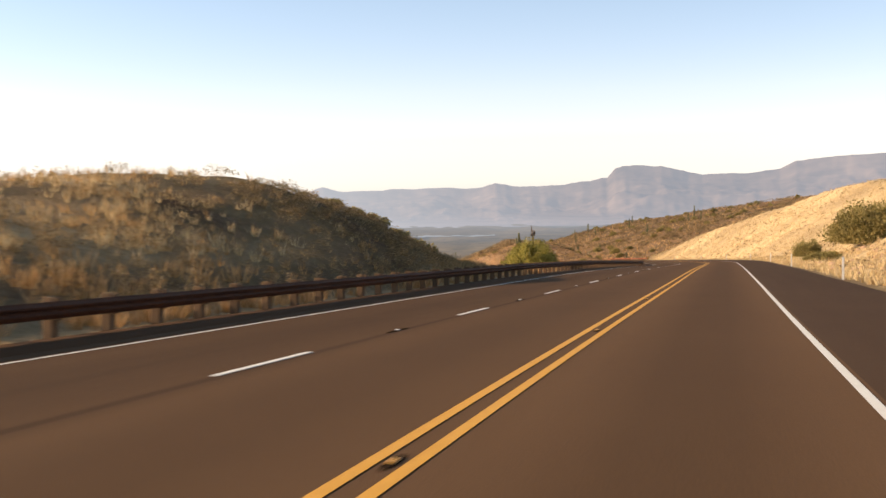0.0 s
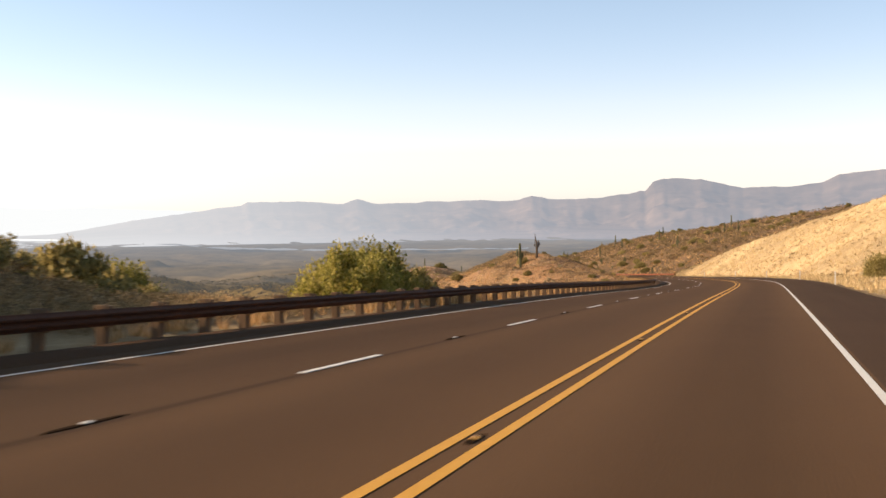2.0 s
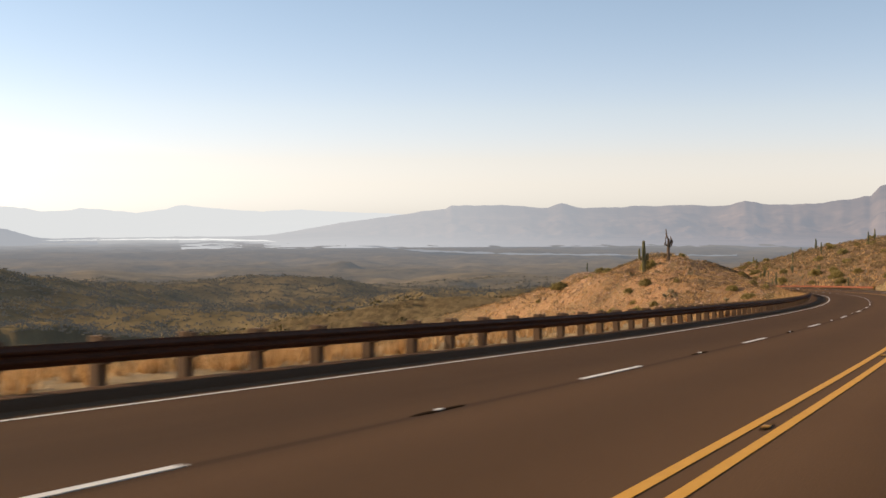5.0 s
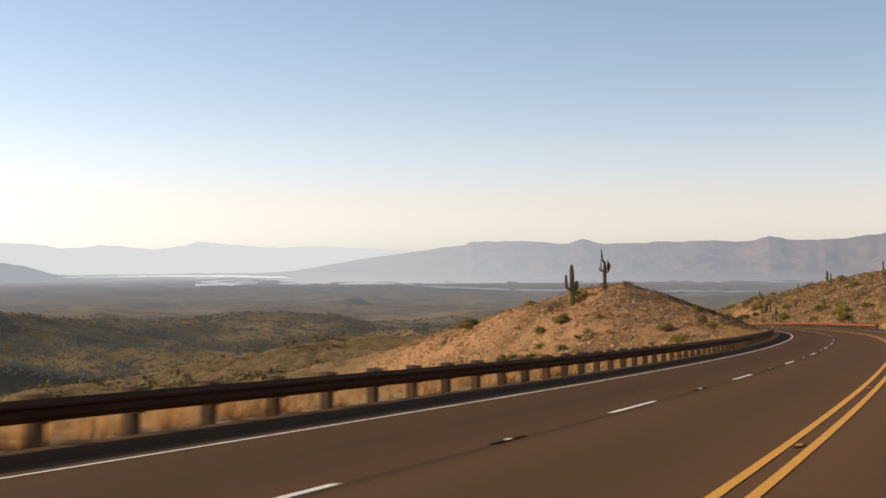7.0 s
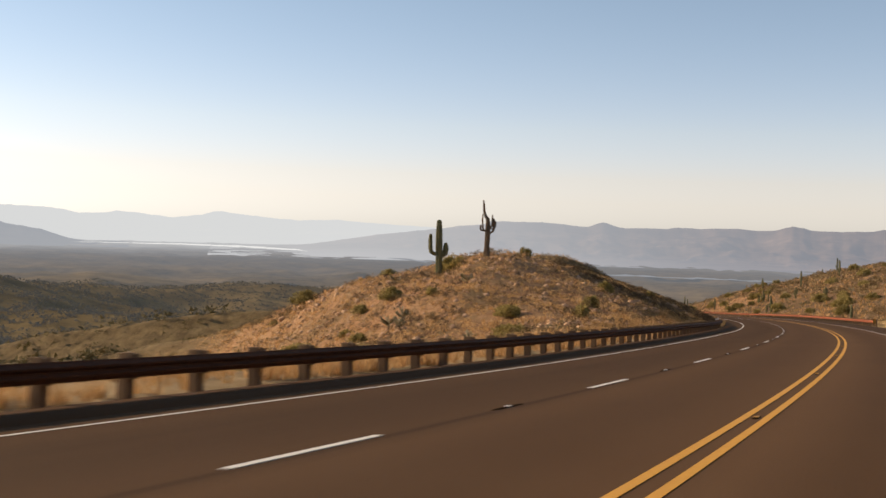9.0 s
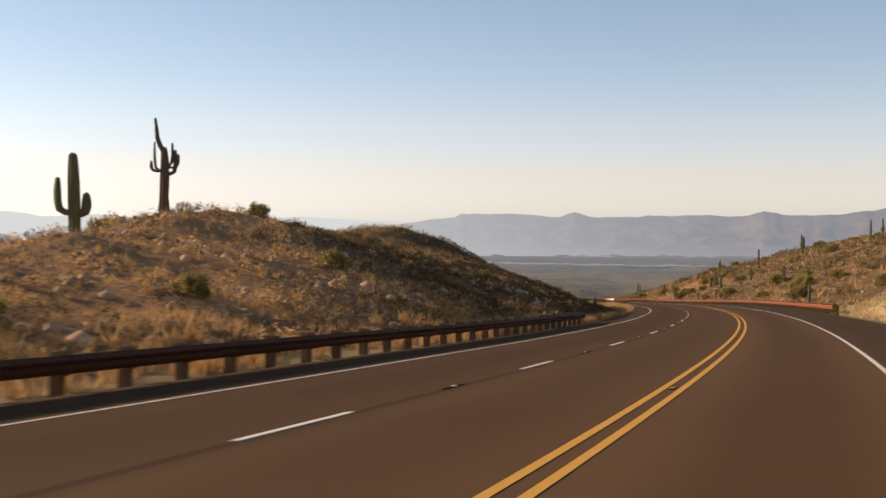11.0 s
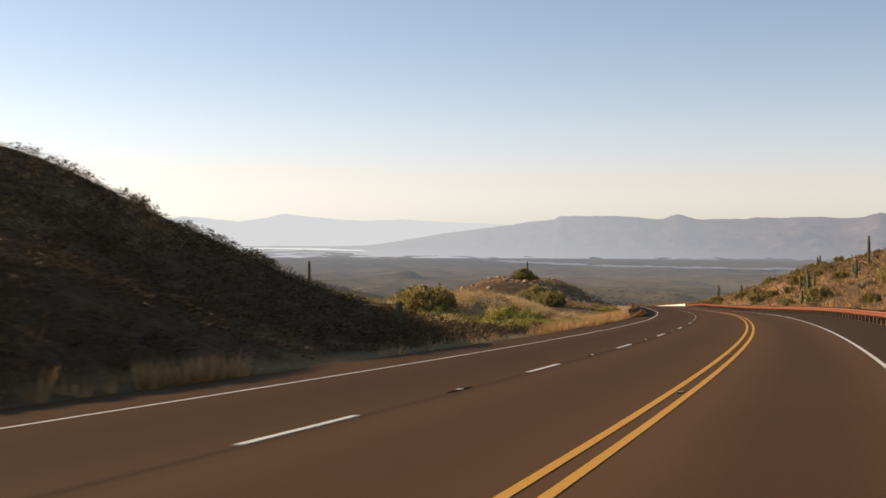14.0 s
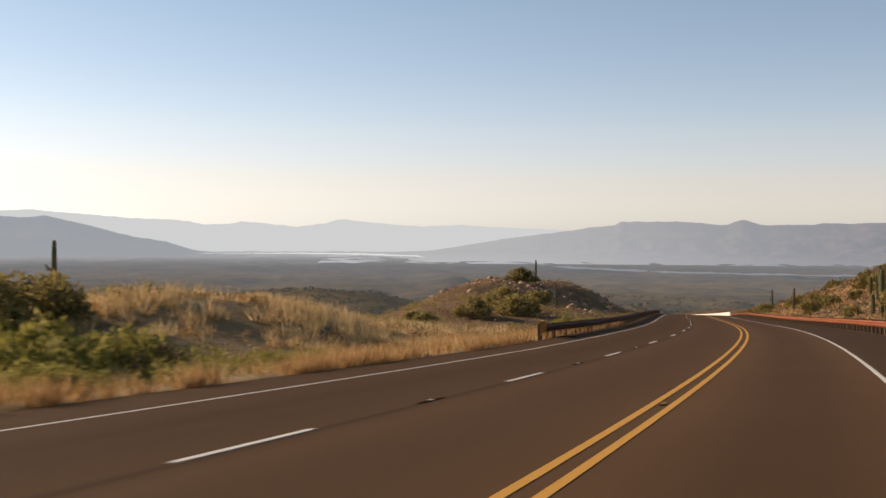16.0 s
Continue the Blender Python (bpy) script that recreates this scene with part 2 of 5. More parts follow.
def asphalt_material(name, low, high):
    """Asphalt with wheel tracks along the lanes; the UV map holds metres across and along."""
    m, t, p = material(name)
    uv = t.nodes.new("ShaderNodeUVMap")
    uv.uv_map = "plan"
    along = t.nodes.new("ShaderNodeMapping")
    along.inputs["Scale"].default_value = (1.0, 0.03, 1.0)
    t.links.new(uv.outputs[0], along.inputs["Vector"])
    streak = noise_of(t, along.outputs[0], 0.9, 5.0, 0.65)
    patch = noise_of(t, uv.outputs[0], 0.16, 4.0, 0.6)
    grain = noise_of(t, uv.outputs[0], 55.0, 3.0, 0.7)
    c = ramp(t, streak, [(0.3, low), (0.7, high)])
    c = mixed(t, 0.35, c, ramp(t, patch, [(0.35, low), (0.65, high)]))
    c = mixed(t, 0.5, c, ramp(t, grain, [(0.25, tuple(0.45 * v for v in low)), (0.5, low), (0.8, tuple(1.8 * v for v in high))]))
    # oil down the middle of each lane, and the dark seam between two paved lanes
    cut = t.nodes.new("ShaderNodeSeparateXYZ")
    t.links.new(uv.outputs[0], cut.inputs[0])
    across = node(t, "ShaderNodeMapRange")
    across.inputs["From Min"].default_value, across.inputs["From Max"].default_value = -10.0, 10.0
    wander = node(t, "ShaderNodeMath")
    wander.operation = "MULTIPLY_ADD"
    t.links.new(noise_of(t, along.outputs[0], 2.0, 3.0), wander.inputs[0])
    wander.inputs[1].default_value = 0.18
    t.links.new(cut.outputs[0], wander.inputs[2])
    t.links.new(wander.outputs[0], across.inputs["Value"])
    tone = []
    for centre, half, side, deep in ((-5.5, 1.3, 0.60, 0.50), (-3.57, 0.13, 0.68, 0.40), (-1.8, 1.3, 0.84, 0.68), (1.85, 1.3, 1.0, 0.66)):
        for off, val in ((-half, side), (-half * 0.3, deep), (half * 0.3, deep), (half, side)):
            tone.append(((centre + off + 10.09) / 20, (val, val, val)))
    wear = ramp(t, across.outputs[0], tone)
    c = mixed(t, ramp(t, streak, [(0.3, (0.6, 0.6, 0.6)), (0.7, (1, 1, 1))]), c, wear, "MULTIPLY")
    t.links.new(c, p.inputs["Base Color"])
    p.inputs["Roughness"].default_value = 0.95
    p.inputs["Specular IOR Level"].default_value = 0.05
    bump(t, p, grain, 0.5, 0.006)
    return m


def ground_material():
    m, t, p = material("desert_ground")
    vec = coords(t, (1, 1, 1), "Object")
    fine, mid, big = noise_of(t, vec, 3.2, 6.0, 0.7), noise_of(t, vec, 0.5, 5.0, 0.65), noise_of(t, vec, 0.06, 3.0)
    soil = ramp(t, fine, [(0.25, (0.05, 0.030, 0.018)), (0.5, (0.105, 0.064, 0.037)), (0.75, (0.19, 0.12, 0.07))])
    straw = ramp(t, fine, [(0.25, (0.40, 0.28, 0.145)), (0.5, (0.56, 0.42, 0.235)), (0.75, (0.68, 0.54, 0.34))])
    straw = mixed(t, ramp(t, mid, [(0.45, (0, 0, 0)), (0.7, (0.6, 0.6, 0.6))]), straw, (0.36, 0.24, 0.125))
    scrub = ramp(t, mid, [(0.35, (0.045, 0.04, 0.02)), (0.6, (0.11, 0.08, 0.04)), (0.8, (0.20, 0.14, 0.075))])
    c = mixed(t, ramp(t, mid, [(0.42, (0, 0, 0)), (0.62, (1, 1, 1))]), soil, scrub)
    c = mixed(t, attr(t, "brush"), c, ramp(t, mid, [(0.35, (0.10, 0.075, 0.036)), (0.65, (0.25, 0.18, 0.092))]))
    c = mixed(t, attr(t, "grass"), c, straw)
    stony = ramp(t, fine, [(0.3, (0.22, 0.112, 0.056)), (0.5, (0.34, 0.19, 0.10)), (0.7, (0.48, 0.30, 0.17))])
    stony = mixed(t, ramp(t, mid, [(0.45, (0, 0, 0)), (0.6, (0.75, 0.75, 0.75))]), stony, ramp(t, fine, [(0.3, (0.14, 0.085, 0.044)), (0.7, (0.34, 0.235, 0.13))]))
    c = mixed(t, attr(t, "bare"), c, stony)
    t.links.new(c, p.inputs["Base Color"])
    p.inputs["Roughness"].default_value = 0.95
    p.inputs["Specular IOR Level"].default_value = 0.1
    b = node(t, "ShaderNodeMath")
    b.operation = "ADD"
    t.links.new(fine, b.inputs[0])
    t.links.new(mid, b.inputs[1])
    bump(t, p, b.outputs[0], 0.9, 0.25)
    return m


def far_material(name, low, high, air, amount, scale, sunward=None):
    """Far land or water with haze as surface emission: amount is the emission's share."""
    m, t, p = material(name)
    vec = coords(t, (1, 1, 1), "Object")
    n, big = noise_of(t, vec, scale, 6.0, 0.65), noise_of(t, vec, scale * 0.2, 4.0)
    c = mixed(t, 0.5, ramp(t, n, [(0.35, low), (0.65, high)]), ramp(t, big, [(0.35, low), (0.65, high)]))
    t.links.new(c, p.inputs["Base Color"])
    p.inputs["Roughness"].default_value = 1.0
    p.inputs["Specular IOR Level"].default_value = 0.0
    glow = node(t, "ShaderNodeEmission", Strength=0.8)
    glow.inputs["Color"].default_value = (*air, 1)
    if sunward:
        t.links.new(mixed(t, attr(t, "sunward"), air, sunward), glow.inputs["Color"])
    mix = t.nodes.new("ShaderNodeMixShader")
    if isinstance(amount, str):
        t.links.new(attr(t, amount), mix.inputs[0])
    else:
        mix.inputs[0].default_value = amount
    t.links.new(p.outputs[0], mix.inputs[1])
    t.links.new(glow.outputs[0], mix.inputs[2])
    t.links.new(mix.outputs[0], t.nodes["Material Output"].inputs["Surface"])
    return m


M_ASPHALT = asphalt_material("lane_asphalt", (0.100, 0.0555, 0.029), (0.148, 0.086, 0.0455))
M_SHOULDER = asphalt_material("shoulder_asphalt", (0.058, 0.034, 0.020), (0.092, 0.056, 0.034))
M_KERB = asphalt_material("kerb_asphalt", (0.082, 0.043, 0.022), (0.125, 0.07, 0.038))
M_WHITE = simple("white_road_paint", (0.52, 0.50, 0.47), (0.78, 0.76, 0.72), 14.0, 0.7)
M_YELLOW = simple("yellow_road_paint", (0.50, 0.24, 0.025), (0.68, 0.36, 0.05), 12.0, 0.7)
M_TAR = simple("tar_patch", (0.016, 0.0105, 0.007), (0.038, 0.025, 0.017), 20.0, 1.0)
M_GROUND = ground_material()
# rust coloured twice: dark for the shaded left rails, red for the sunlit right
M_RUST_SHADED = simple("rusted_steel", (0.04, 0.018, 0.011), (0.10, 0.042, 0.023), 6.0, 0.8, 0.0, 0.25)
M_RUST_SUNLIT = simple("red_rusted_steel", (0.20, 0.060, 0.028), (0.34, 0.115, 0.055), 6.0, 0.8, 0.0, 0.15)
M_TIMBER = simple("weathered_timber", (0.085, 0.05, 0.028), (0.21, 0.135, 0.08), 5.0, 0.9, 0.004, 0.0, (1, 1, 0.15))
# far materials carry their haze as emission, bluish or pale
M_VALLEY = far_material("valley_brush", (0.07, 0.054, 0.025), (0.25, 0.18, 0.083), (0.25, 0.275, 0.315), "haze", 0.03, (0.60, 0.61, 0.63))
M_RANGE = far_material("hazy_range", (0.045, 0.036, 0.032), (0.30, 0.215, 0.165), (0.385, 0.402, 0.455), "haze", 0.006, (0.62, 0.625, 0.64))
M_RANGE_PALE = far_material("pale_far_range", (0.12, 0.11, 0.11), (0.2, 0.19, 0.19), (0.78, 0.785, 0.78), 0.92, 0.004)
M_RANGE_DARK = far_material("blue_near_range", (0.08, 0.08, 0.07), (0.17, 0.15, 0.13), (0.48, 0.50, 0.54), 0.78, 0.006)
# water brightness is emission in the material, not light from the sky
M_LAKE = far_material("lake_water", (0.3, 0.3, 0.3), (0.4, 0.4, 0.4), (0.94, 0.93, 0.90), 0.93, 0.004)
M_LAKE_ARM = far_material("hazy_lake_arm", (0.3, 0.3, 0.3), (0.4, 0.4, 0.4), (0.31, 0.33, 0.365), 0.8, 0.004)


# ---- mesh helpers ----
def mesh_from(name, verts, faces, mat=None, smooth=False):
    me = bpy.data.meshes.new(name)
    me.from_pydata(np.asarray(verts, float).tolist(), [], faces.tolist() if isinstance(faces, np.ndarray) else faces)
    if mat:
        me.materials.append(mat)
    if smooth:
        me.polygons.foreach_set("use_smooth", [True] * len(me.polygons))
    me.update()
    return me


def grid_faces(rows, cols):
    i = np.arange(rows - 1)[:, None] * cols + np.arange(cols - 1)[None]
    return np.stack([i, i + 1, i + cols + 1, i + cols], -1).reshape(-1, 4)


def sheet(name, pts, mat, uv=None, attrs=None, smooth=True):
    """A grid of points (rows, columns, 3) as one mesh object."""
    rows, cols = pts.shape[:2]
    me = mesh_from(name, pts.reshape(-1, 3), grid_faces(rows, cols), mat, smooth)
    loops = np.empty(len(me.loops), int)
    me.loops.foreach_get("vertex_index", loops)
    if uv is not None:
        layer = me.uv_layers.new(name="plan")
        layer.data.foreach_set("uv", uv.reshape(-1, 2)[loops].ravel())
    for key, val in (attrs or {}).items():
        a = me.attributes.new(key, "FLOAT", "POINT")
        a.data.foreach_set("value", np.asarray(val, float).ravel())
    return new(name, me)


# ---- ground ----
def build_ground():
    s = np.concatenate([np.arange(S0, 120, 1.2), np.arange(120, 460, 1.2), np.arange(460, 700, 1.8), np.arange(700, 775, 4)])
    cols = np.concatenate([-np.arange(420, 100, -8.0), -np.array([96, 90, 84, 78.5, 73, 68, 63.5, 59, 55, 51.5, 48, 45, 42, 40]), -np.arange(38, 9.2, -0.8), [-9.0, -5, 0, 5, 6.8], np.arange(7.4, 36, 0.9), [38, 41, 44, 48, 53, 59, 66, 74, 83, 93, 104, 117, 132, 150, 175, 205, 245, 300]])
    # the sheet's spine leaves the road where the road bends hard
    a = np.interp(s, SS, np.where(SS < 575, psi, psi[int(575 - S0)]))
    spine = lerp_s(line, s)[:, :2].copy()
    far = s > 575
    p0, a0 = lerp_s(line, np.array([575.0]))[0, :2], psi[int(575 - S0)]
    spine[far] = p0 + (s[far] - 575)[:, None] * np.array([-math.sin(a0), math.cos(a0)])
    xy = spine[:, None] + cols[None, :, None] * np.stack([np.cos(a), np.sin(a)], -1)[:, None]
    flat = xy.reshape(-1, 2)
    z, ss, uu = terrain(flat[:, 0], flat[:, 1])
    edge = np.where((np.tile(cols, len(s)) < -400) | (np.tile(cols, len(s)) > 280), -14.0, 0.0)
    pts = np.concatenate([flat, (z + edge)[:, None]], 1).reshape(len(s), len(cols), 3)
    n = fbm(flat[:, 0], flat[:, 1], 9.0, 3)
    w = uu
    golden = step(7.0, 8.0, w) * (1 - step(335, 375, ss + n * 20)) * (1 - 0.5 * step(60, 110, w)) * (0.85 + 0.5 * n)
    reach = 10.3 - 1.2 * step(322, 332, ss) * (1 - step(380, 392, ss)) + 3.5 * step(96, 106, ss) * (1 - step(255, 265, ss)) + 2.5 * step(392, 400, ss)
    strip = step(9.2, 10.2, -w) * (1 - step(0, 2.0, -w + n * 1.6 - reach)) * 0.65
    # sunlight in the colour: more straw on the lit hill, less on shaded ridge
    early_sunlit = 1 - step(32, 52, ss)
    wild = 1 - step(436, 452, ss)
    tops = 0.9 * early_sunlit * step(11.5, 15, -w) * (1 - step(60, 90, -w)) * (0.6 + 1.3 * n) + (1 - early_sunlit) * 0.55 * (1 - 0.7 * step(98, 110, ss) * (1 - step(258, 270, ss))) * step(14, 22, -w) * (1 - step(60, 90, -w)) * (0.5 + n) * (1 - 0.7 * step(320, 330, ss) * (1 - step(385, 396, ss))) * wild
    mounds = 0.75 * step(398, 408, ss) * wild * step(10, 12, -w) * (1 - step(34, 50, -w)) * (0.8 + n)
    grass = np.clip(golden + strip + tops + mounds, 0, 1)
    bare = step(548, 556, ss) * (1 - step(596, 606, ss)) * step(10, 13, w) * (1 - step(24, 30, w + n * 5))
    bare = bare + 0.9 * step(258, 272, ss + n * 8) * (1 - step(326 + np.clip(-w - 34, 0, 30), 338 + np.clip(-w - 34, 0, 30), ss)) * step(12, 16, -w) * (1 - step(60, 84, -w + n * 8)) * (0.8 + n)
    bare = bare + 0.4 * step(358, 376, ss) * step(9, 13, w) * (0.6 + n) + 0.45 * step(440, 456, ss) * step(12, 18, -w) * (1 - step(50, 75, -w)) * (0.8 + n)
    g = sheet("ground", pts, M_GROUND, None, {"grass": grass, "bare": np.clip(bare, 0, 1), "brush": 0.75 * step(42, 65, -w)})
    return tagged(g, "dry desert ground with straw grass and brown soil", "ground", kind="structure")


build_ground()


def build_valley():
    r = np.concatenate([np.linspace(230, 600, 26), np.linspace(615, 1900, 76), np.geomspace(1930, 4980, 40)])
    az = np.radians(np.concatenate([np.arange(-14, 75, 0.5), np.arange(75, 346, 3.0), [346.0]]))
    x = CENTRE[0] - r[:, None] * np.sin(az)[None]
    y = CENTRE[1] + r[:, None] * np.cos(az)[None]
    z = valley(x.ravel(), y.ravel())
    s, u = road_su(np.stack([x.ravel(), y.ravel()], -1))
    inside = (u > -400) & (u < 285) & (s > S0 + 25) & (s < 740)
    z = np.where(inside, z - 40, z).reshape(x.shape)
    # haze painted on by distance, with a brighter tint far out
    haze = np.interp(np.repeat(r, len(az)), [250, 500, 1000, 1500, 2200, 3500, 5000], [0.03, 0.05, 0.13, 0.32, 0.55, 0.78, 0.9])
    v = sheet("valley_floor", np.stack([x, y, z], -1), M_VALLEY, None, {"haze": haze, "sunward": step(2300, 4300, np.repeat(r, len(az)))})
    return tagged(v, "wide valley floor under grey-green brush, haze put into its colour", "valley", kind="structure")


build_valley()


RANGE_C = np.array([-8.0, 180.0])


def build_range(name, label, mat, r0, r1, az, rise, relief, seed):
    """A chain of mountains: the crest at r1 rises to these angles over the azimuths, and falls to the foot at r0."""
    th = np.arange(az[0], az[-1] + 0.01, 0.1)
    top = -9 + r1 * np.tan(np.radians(np.interp(th, az, rise)))
    v = np.concatenate([np.linspace(0, 0.9, 40), np.linspace(0.915, 1.0, 8), [1.03, 1.06]])
    r = r0 + (r1 - r0) * v
    T_, V_ = np.meshgrid(np.radians(th), v)
    R_ = np.broadcast_to(r[:, None], T_.shape)
    x, y = RANGE_C[0] - R_ * np.sin(T_), RANGE_C[1] + R_ * np.cos(T_)
    # long slopes, a terrace half way up and a steep caprock
    f = np.interp(v, [0, 0.04, 0.25, 0.5, 0.58, 0.8, 0.93, 0.97, 1.0, 1.06], [0, 0.06, 0.13, 0.30, 0.46, 0.62, 0.80, 0.96, 1.0, 0.9])[:, None]
    spur = np.abs(fbm(T_ * 4000 + seed, V_ * 900, 300.0, 5)) * 2 + 0.6 * np.abs(fbm(T_ * 4000 - seed, V_ * 1500, 90.0, 3))
    top = top + 2.5 * fbm(th * 40 + seed, th * 0, 14.0, 4) * np.clip((top - FLOOR_Z) / 60, 0, 1)
    z = FLOOR_Z - 3 + (top[None] - FLOOR_Z) * f
    z = z - relief * spur * np.interp(v, [0, 0.3, 0.75, 0.95, 1.0, 1.06], [0.1, 0.6, 0.8, 0.25, 0.0, 0.3])[:, None] * np.clip((top - FLOOR_Z) / 100, 0.05, 1)
    # the slopes stay clear of the valley floor
    z = np.maximum(z, FLOOR_Z + 0.5 + 0.4 * V_ * np.clip(top - FLOOR_Z, 0, 60)[None])
    deg = np.degrees(T_)
    # haze painted on by azimuth, and thicker low on the slopes
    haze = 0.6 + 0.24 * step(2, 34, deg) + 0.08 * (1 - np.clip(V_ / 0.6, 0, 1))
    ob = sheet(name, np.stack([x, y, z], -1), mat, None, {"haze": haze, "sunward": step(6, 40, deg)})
    return tagged(ob, label, "mountains", kind="structure")


build_range("far_range", "far mountain range, pale with haze glowing in its colour", M_RANGE_PALE, 4550, 4800,
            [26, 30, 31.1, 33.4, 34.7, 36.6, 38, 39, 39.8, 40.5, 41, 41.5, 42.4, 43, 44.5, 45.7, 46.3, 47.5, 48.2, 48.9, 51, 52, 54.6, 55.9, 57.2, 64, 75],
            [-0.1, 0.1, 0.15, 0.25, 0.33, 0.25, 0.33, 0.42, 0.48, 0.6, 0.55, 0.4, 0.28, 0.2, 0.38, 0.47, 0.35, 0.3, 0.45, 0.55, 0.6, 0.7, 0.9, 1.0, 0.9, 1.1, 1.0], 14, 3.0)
build_range("mesa_range", "mountain range with flat mesa tops, blue haze put into its colour", M_RANGE, 2850, 4700,
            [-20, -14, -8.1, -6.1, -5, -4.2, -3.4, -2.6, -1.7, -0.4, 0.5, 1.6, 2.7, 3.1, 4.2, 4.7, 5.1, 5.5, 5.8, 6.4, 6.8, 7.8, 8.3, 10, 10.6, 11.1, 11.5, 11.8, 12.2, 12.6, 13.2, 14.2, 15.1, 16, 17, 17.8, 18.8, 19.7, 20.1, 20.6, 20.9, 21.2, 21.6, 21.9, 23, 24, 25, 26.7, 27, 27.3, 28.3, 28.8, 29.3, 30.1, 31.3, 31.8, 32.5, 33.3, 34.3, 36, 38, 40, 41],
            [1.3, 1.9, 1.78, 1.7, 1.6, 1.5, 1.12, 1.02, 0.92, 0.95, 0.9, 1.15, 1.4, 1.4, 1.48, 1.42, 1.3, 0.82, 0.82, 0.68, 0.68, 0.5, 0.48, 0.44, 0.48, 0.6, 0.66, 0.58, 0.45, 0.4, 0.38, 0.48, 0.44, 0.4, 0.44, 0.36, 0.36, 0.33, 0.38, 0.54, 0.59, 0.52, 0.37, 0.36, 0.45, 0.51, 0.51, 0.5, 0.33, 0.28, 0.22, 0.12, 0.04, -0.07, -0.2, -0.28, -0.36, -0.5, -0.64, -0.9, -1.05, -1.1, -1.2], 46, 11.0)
build_range("left_range", "dark mountain slope across the valley, blue haze put into its colour", M_RANGE_DARK, 3500, 4450,
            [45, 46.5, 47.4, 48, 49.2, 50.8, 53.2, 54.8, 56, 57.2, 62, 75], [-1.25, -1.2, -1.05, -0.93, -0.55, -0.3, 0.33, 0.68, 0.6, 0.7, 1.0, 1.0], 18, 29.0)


def build_lake(name, pts_az_r, label, mat):
    """A sheet of water on the valley floor between two shores."""
    az = np.radians(np.array([p[0] for p in pts_az_r]))
    near, far = np.array([p[1] for p in pts_az_r]), np.array([p[2] for p in pts_az_r])
    th = np.linspace(az[0], az[-1], 80)
    wob = vnoise(th * 180, th * 0)
    rn, rf = np.interp(th, az, near) + 60 * wob, np.interp(th, az, far) + 90 * vnoise(th * 140 + 40, th * 0)
    rr = np.stack([rn, rf])
    pts = np.stack([CENTRE[0] - rr * np.sin(th), CENTRE[1] + rr * np.cos(th), np.full_like(rr, FLOOR_Z + 2.2)], -1)
    return tagged(sheet(name, pts, mat), label, "lake", kind="structure")


build_lake("water", [(34, 3350, 3400), (36, 3400, 3560), (40, 3750, 4050), (43, 3950, 4150), (48, 4000, 4060)], "lake water in the valley, its brightness put in as glow", M_LAKE)
build_lake("water_arm", [(12, 2120, 2170), (18, 2130, 2200), (24, 2180, 2270), (29, 2400, 2530), (33, 3000, 3120)], "arm of the lake below the range, paled by its own glow", M_LAKE_ARM)


# ---- road ----
def strip(name, s, u, h, mat, crown=None):
    """A ribbon along the road: columns u with heights h."""
    s, u, h = np.asarray(s, float), np.asarray(u, float), np.asarray(h, float)
    pts = road_at(s[:, None], u[None], h[None])
    uv = np.stack(np.broadcast_arrays(u[None], s[:, None]), -1)
    return sheet(name, pts, mat, uv)


ALONG = np.arange(S0, 770, 2.0)
tagged(strip("road", ALONG, [-9.4, -7.98, -7.4, -3.66, 0, 3.3, 3.56], [-0.02, 0, 0, 0, 0, 0, 0], M_ASPHALT), "three-lane asphalt highway, brown-grey and worn", "road", kind="structure")
tagged(strip("shoulder", ALONG, [3.56, 4.2, 6.6, 7.3], [0, 0.002, -0.01, -0.09], M_SHOULDER), "dark paved shoulder beside the lane", "road shoulder", kind="structure")


def marking(name, u, width, s, mat, label):
    o = strip(name, s, [u - width / 2, u + width / 2], [0.006, 0.006], mat)
    return tagged(o, label, "road marking", kind="structure")


marking("edge_line", -7.337, 0.09, ALONG, M_WHITE, "thin white edge line on asphalt")
marking("edge_line", 3.448, 0.105, ALONG, M_WHITE, "white edge line beside the shoulder")
marking("centre_line", -0.155, 0.115, ALONG, M_YELLOW, "yellow half of the double centre line")
marking("centre_line", 0.155, 0.115, ALONG, M_YELLOW, "yellow half of the double centre line")


# ---- parts and scattering ----
def part(name, me, parent, label=""):
    o = new(name, me)
    o.parent = parent
    if label:
        o["label"] = label
    return o


def bm_mesh(name, bm, mat, smooth=False):
    me = bpy.data.meshes.new(name)
    bm.to_mesh(me)
    bm.free()
    me.materials.append(mat)
    if smooth:
        me.polygons.foreach_set("use_smooth", [True] * len(me.polygons))
    return me


def box(bm, x0, x1, y0, y1, z0, z1, bevel=0.0):
    r = bmesh.ops.create_cube(bm, size=1.0, matrix=Matrix.LocRotScale(((x0 + x1) / 2, (y0 + y1) / 2, (z0 + z1) / 2), None, (x1 - x0, y1 - y0, z1 - z0)))
    if bevel:
        edges = {e for v in r["verts"] for e in v.link_edges}
        bmesh.ops.bevel(bm, geom=list(edges), offset=bevel, segments=1, affect="EDGES")


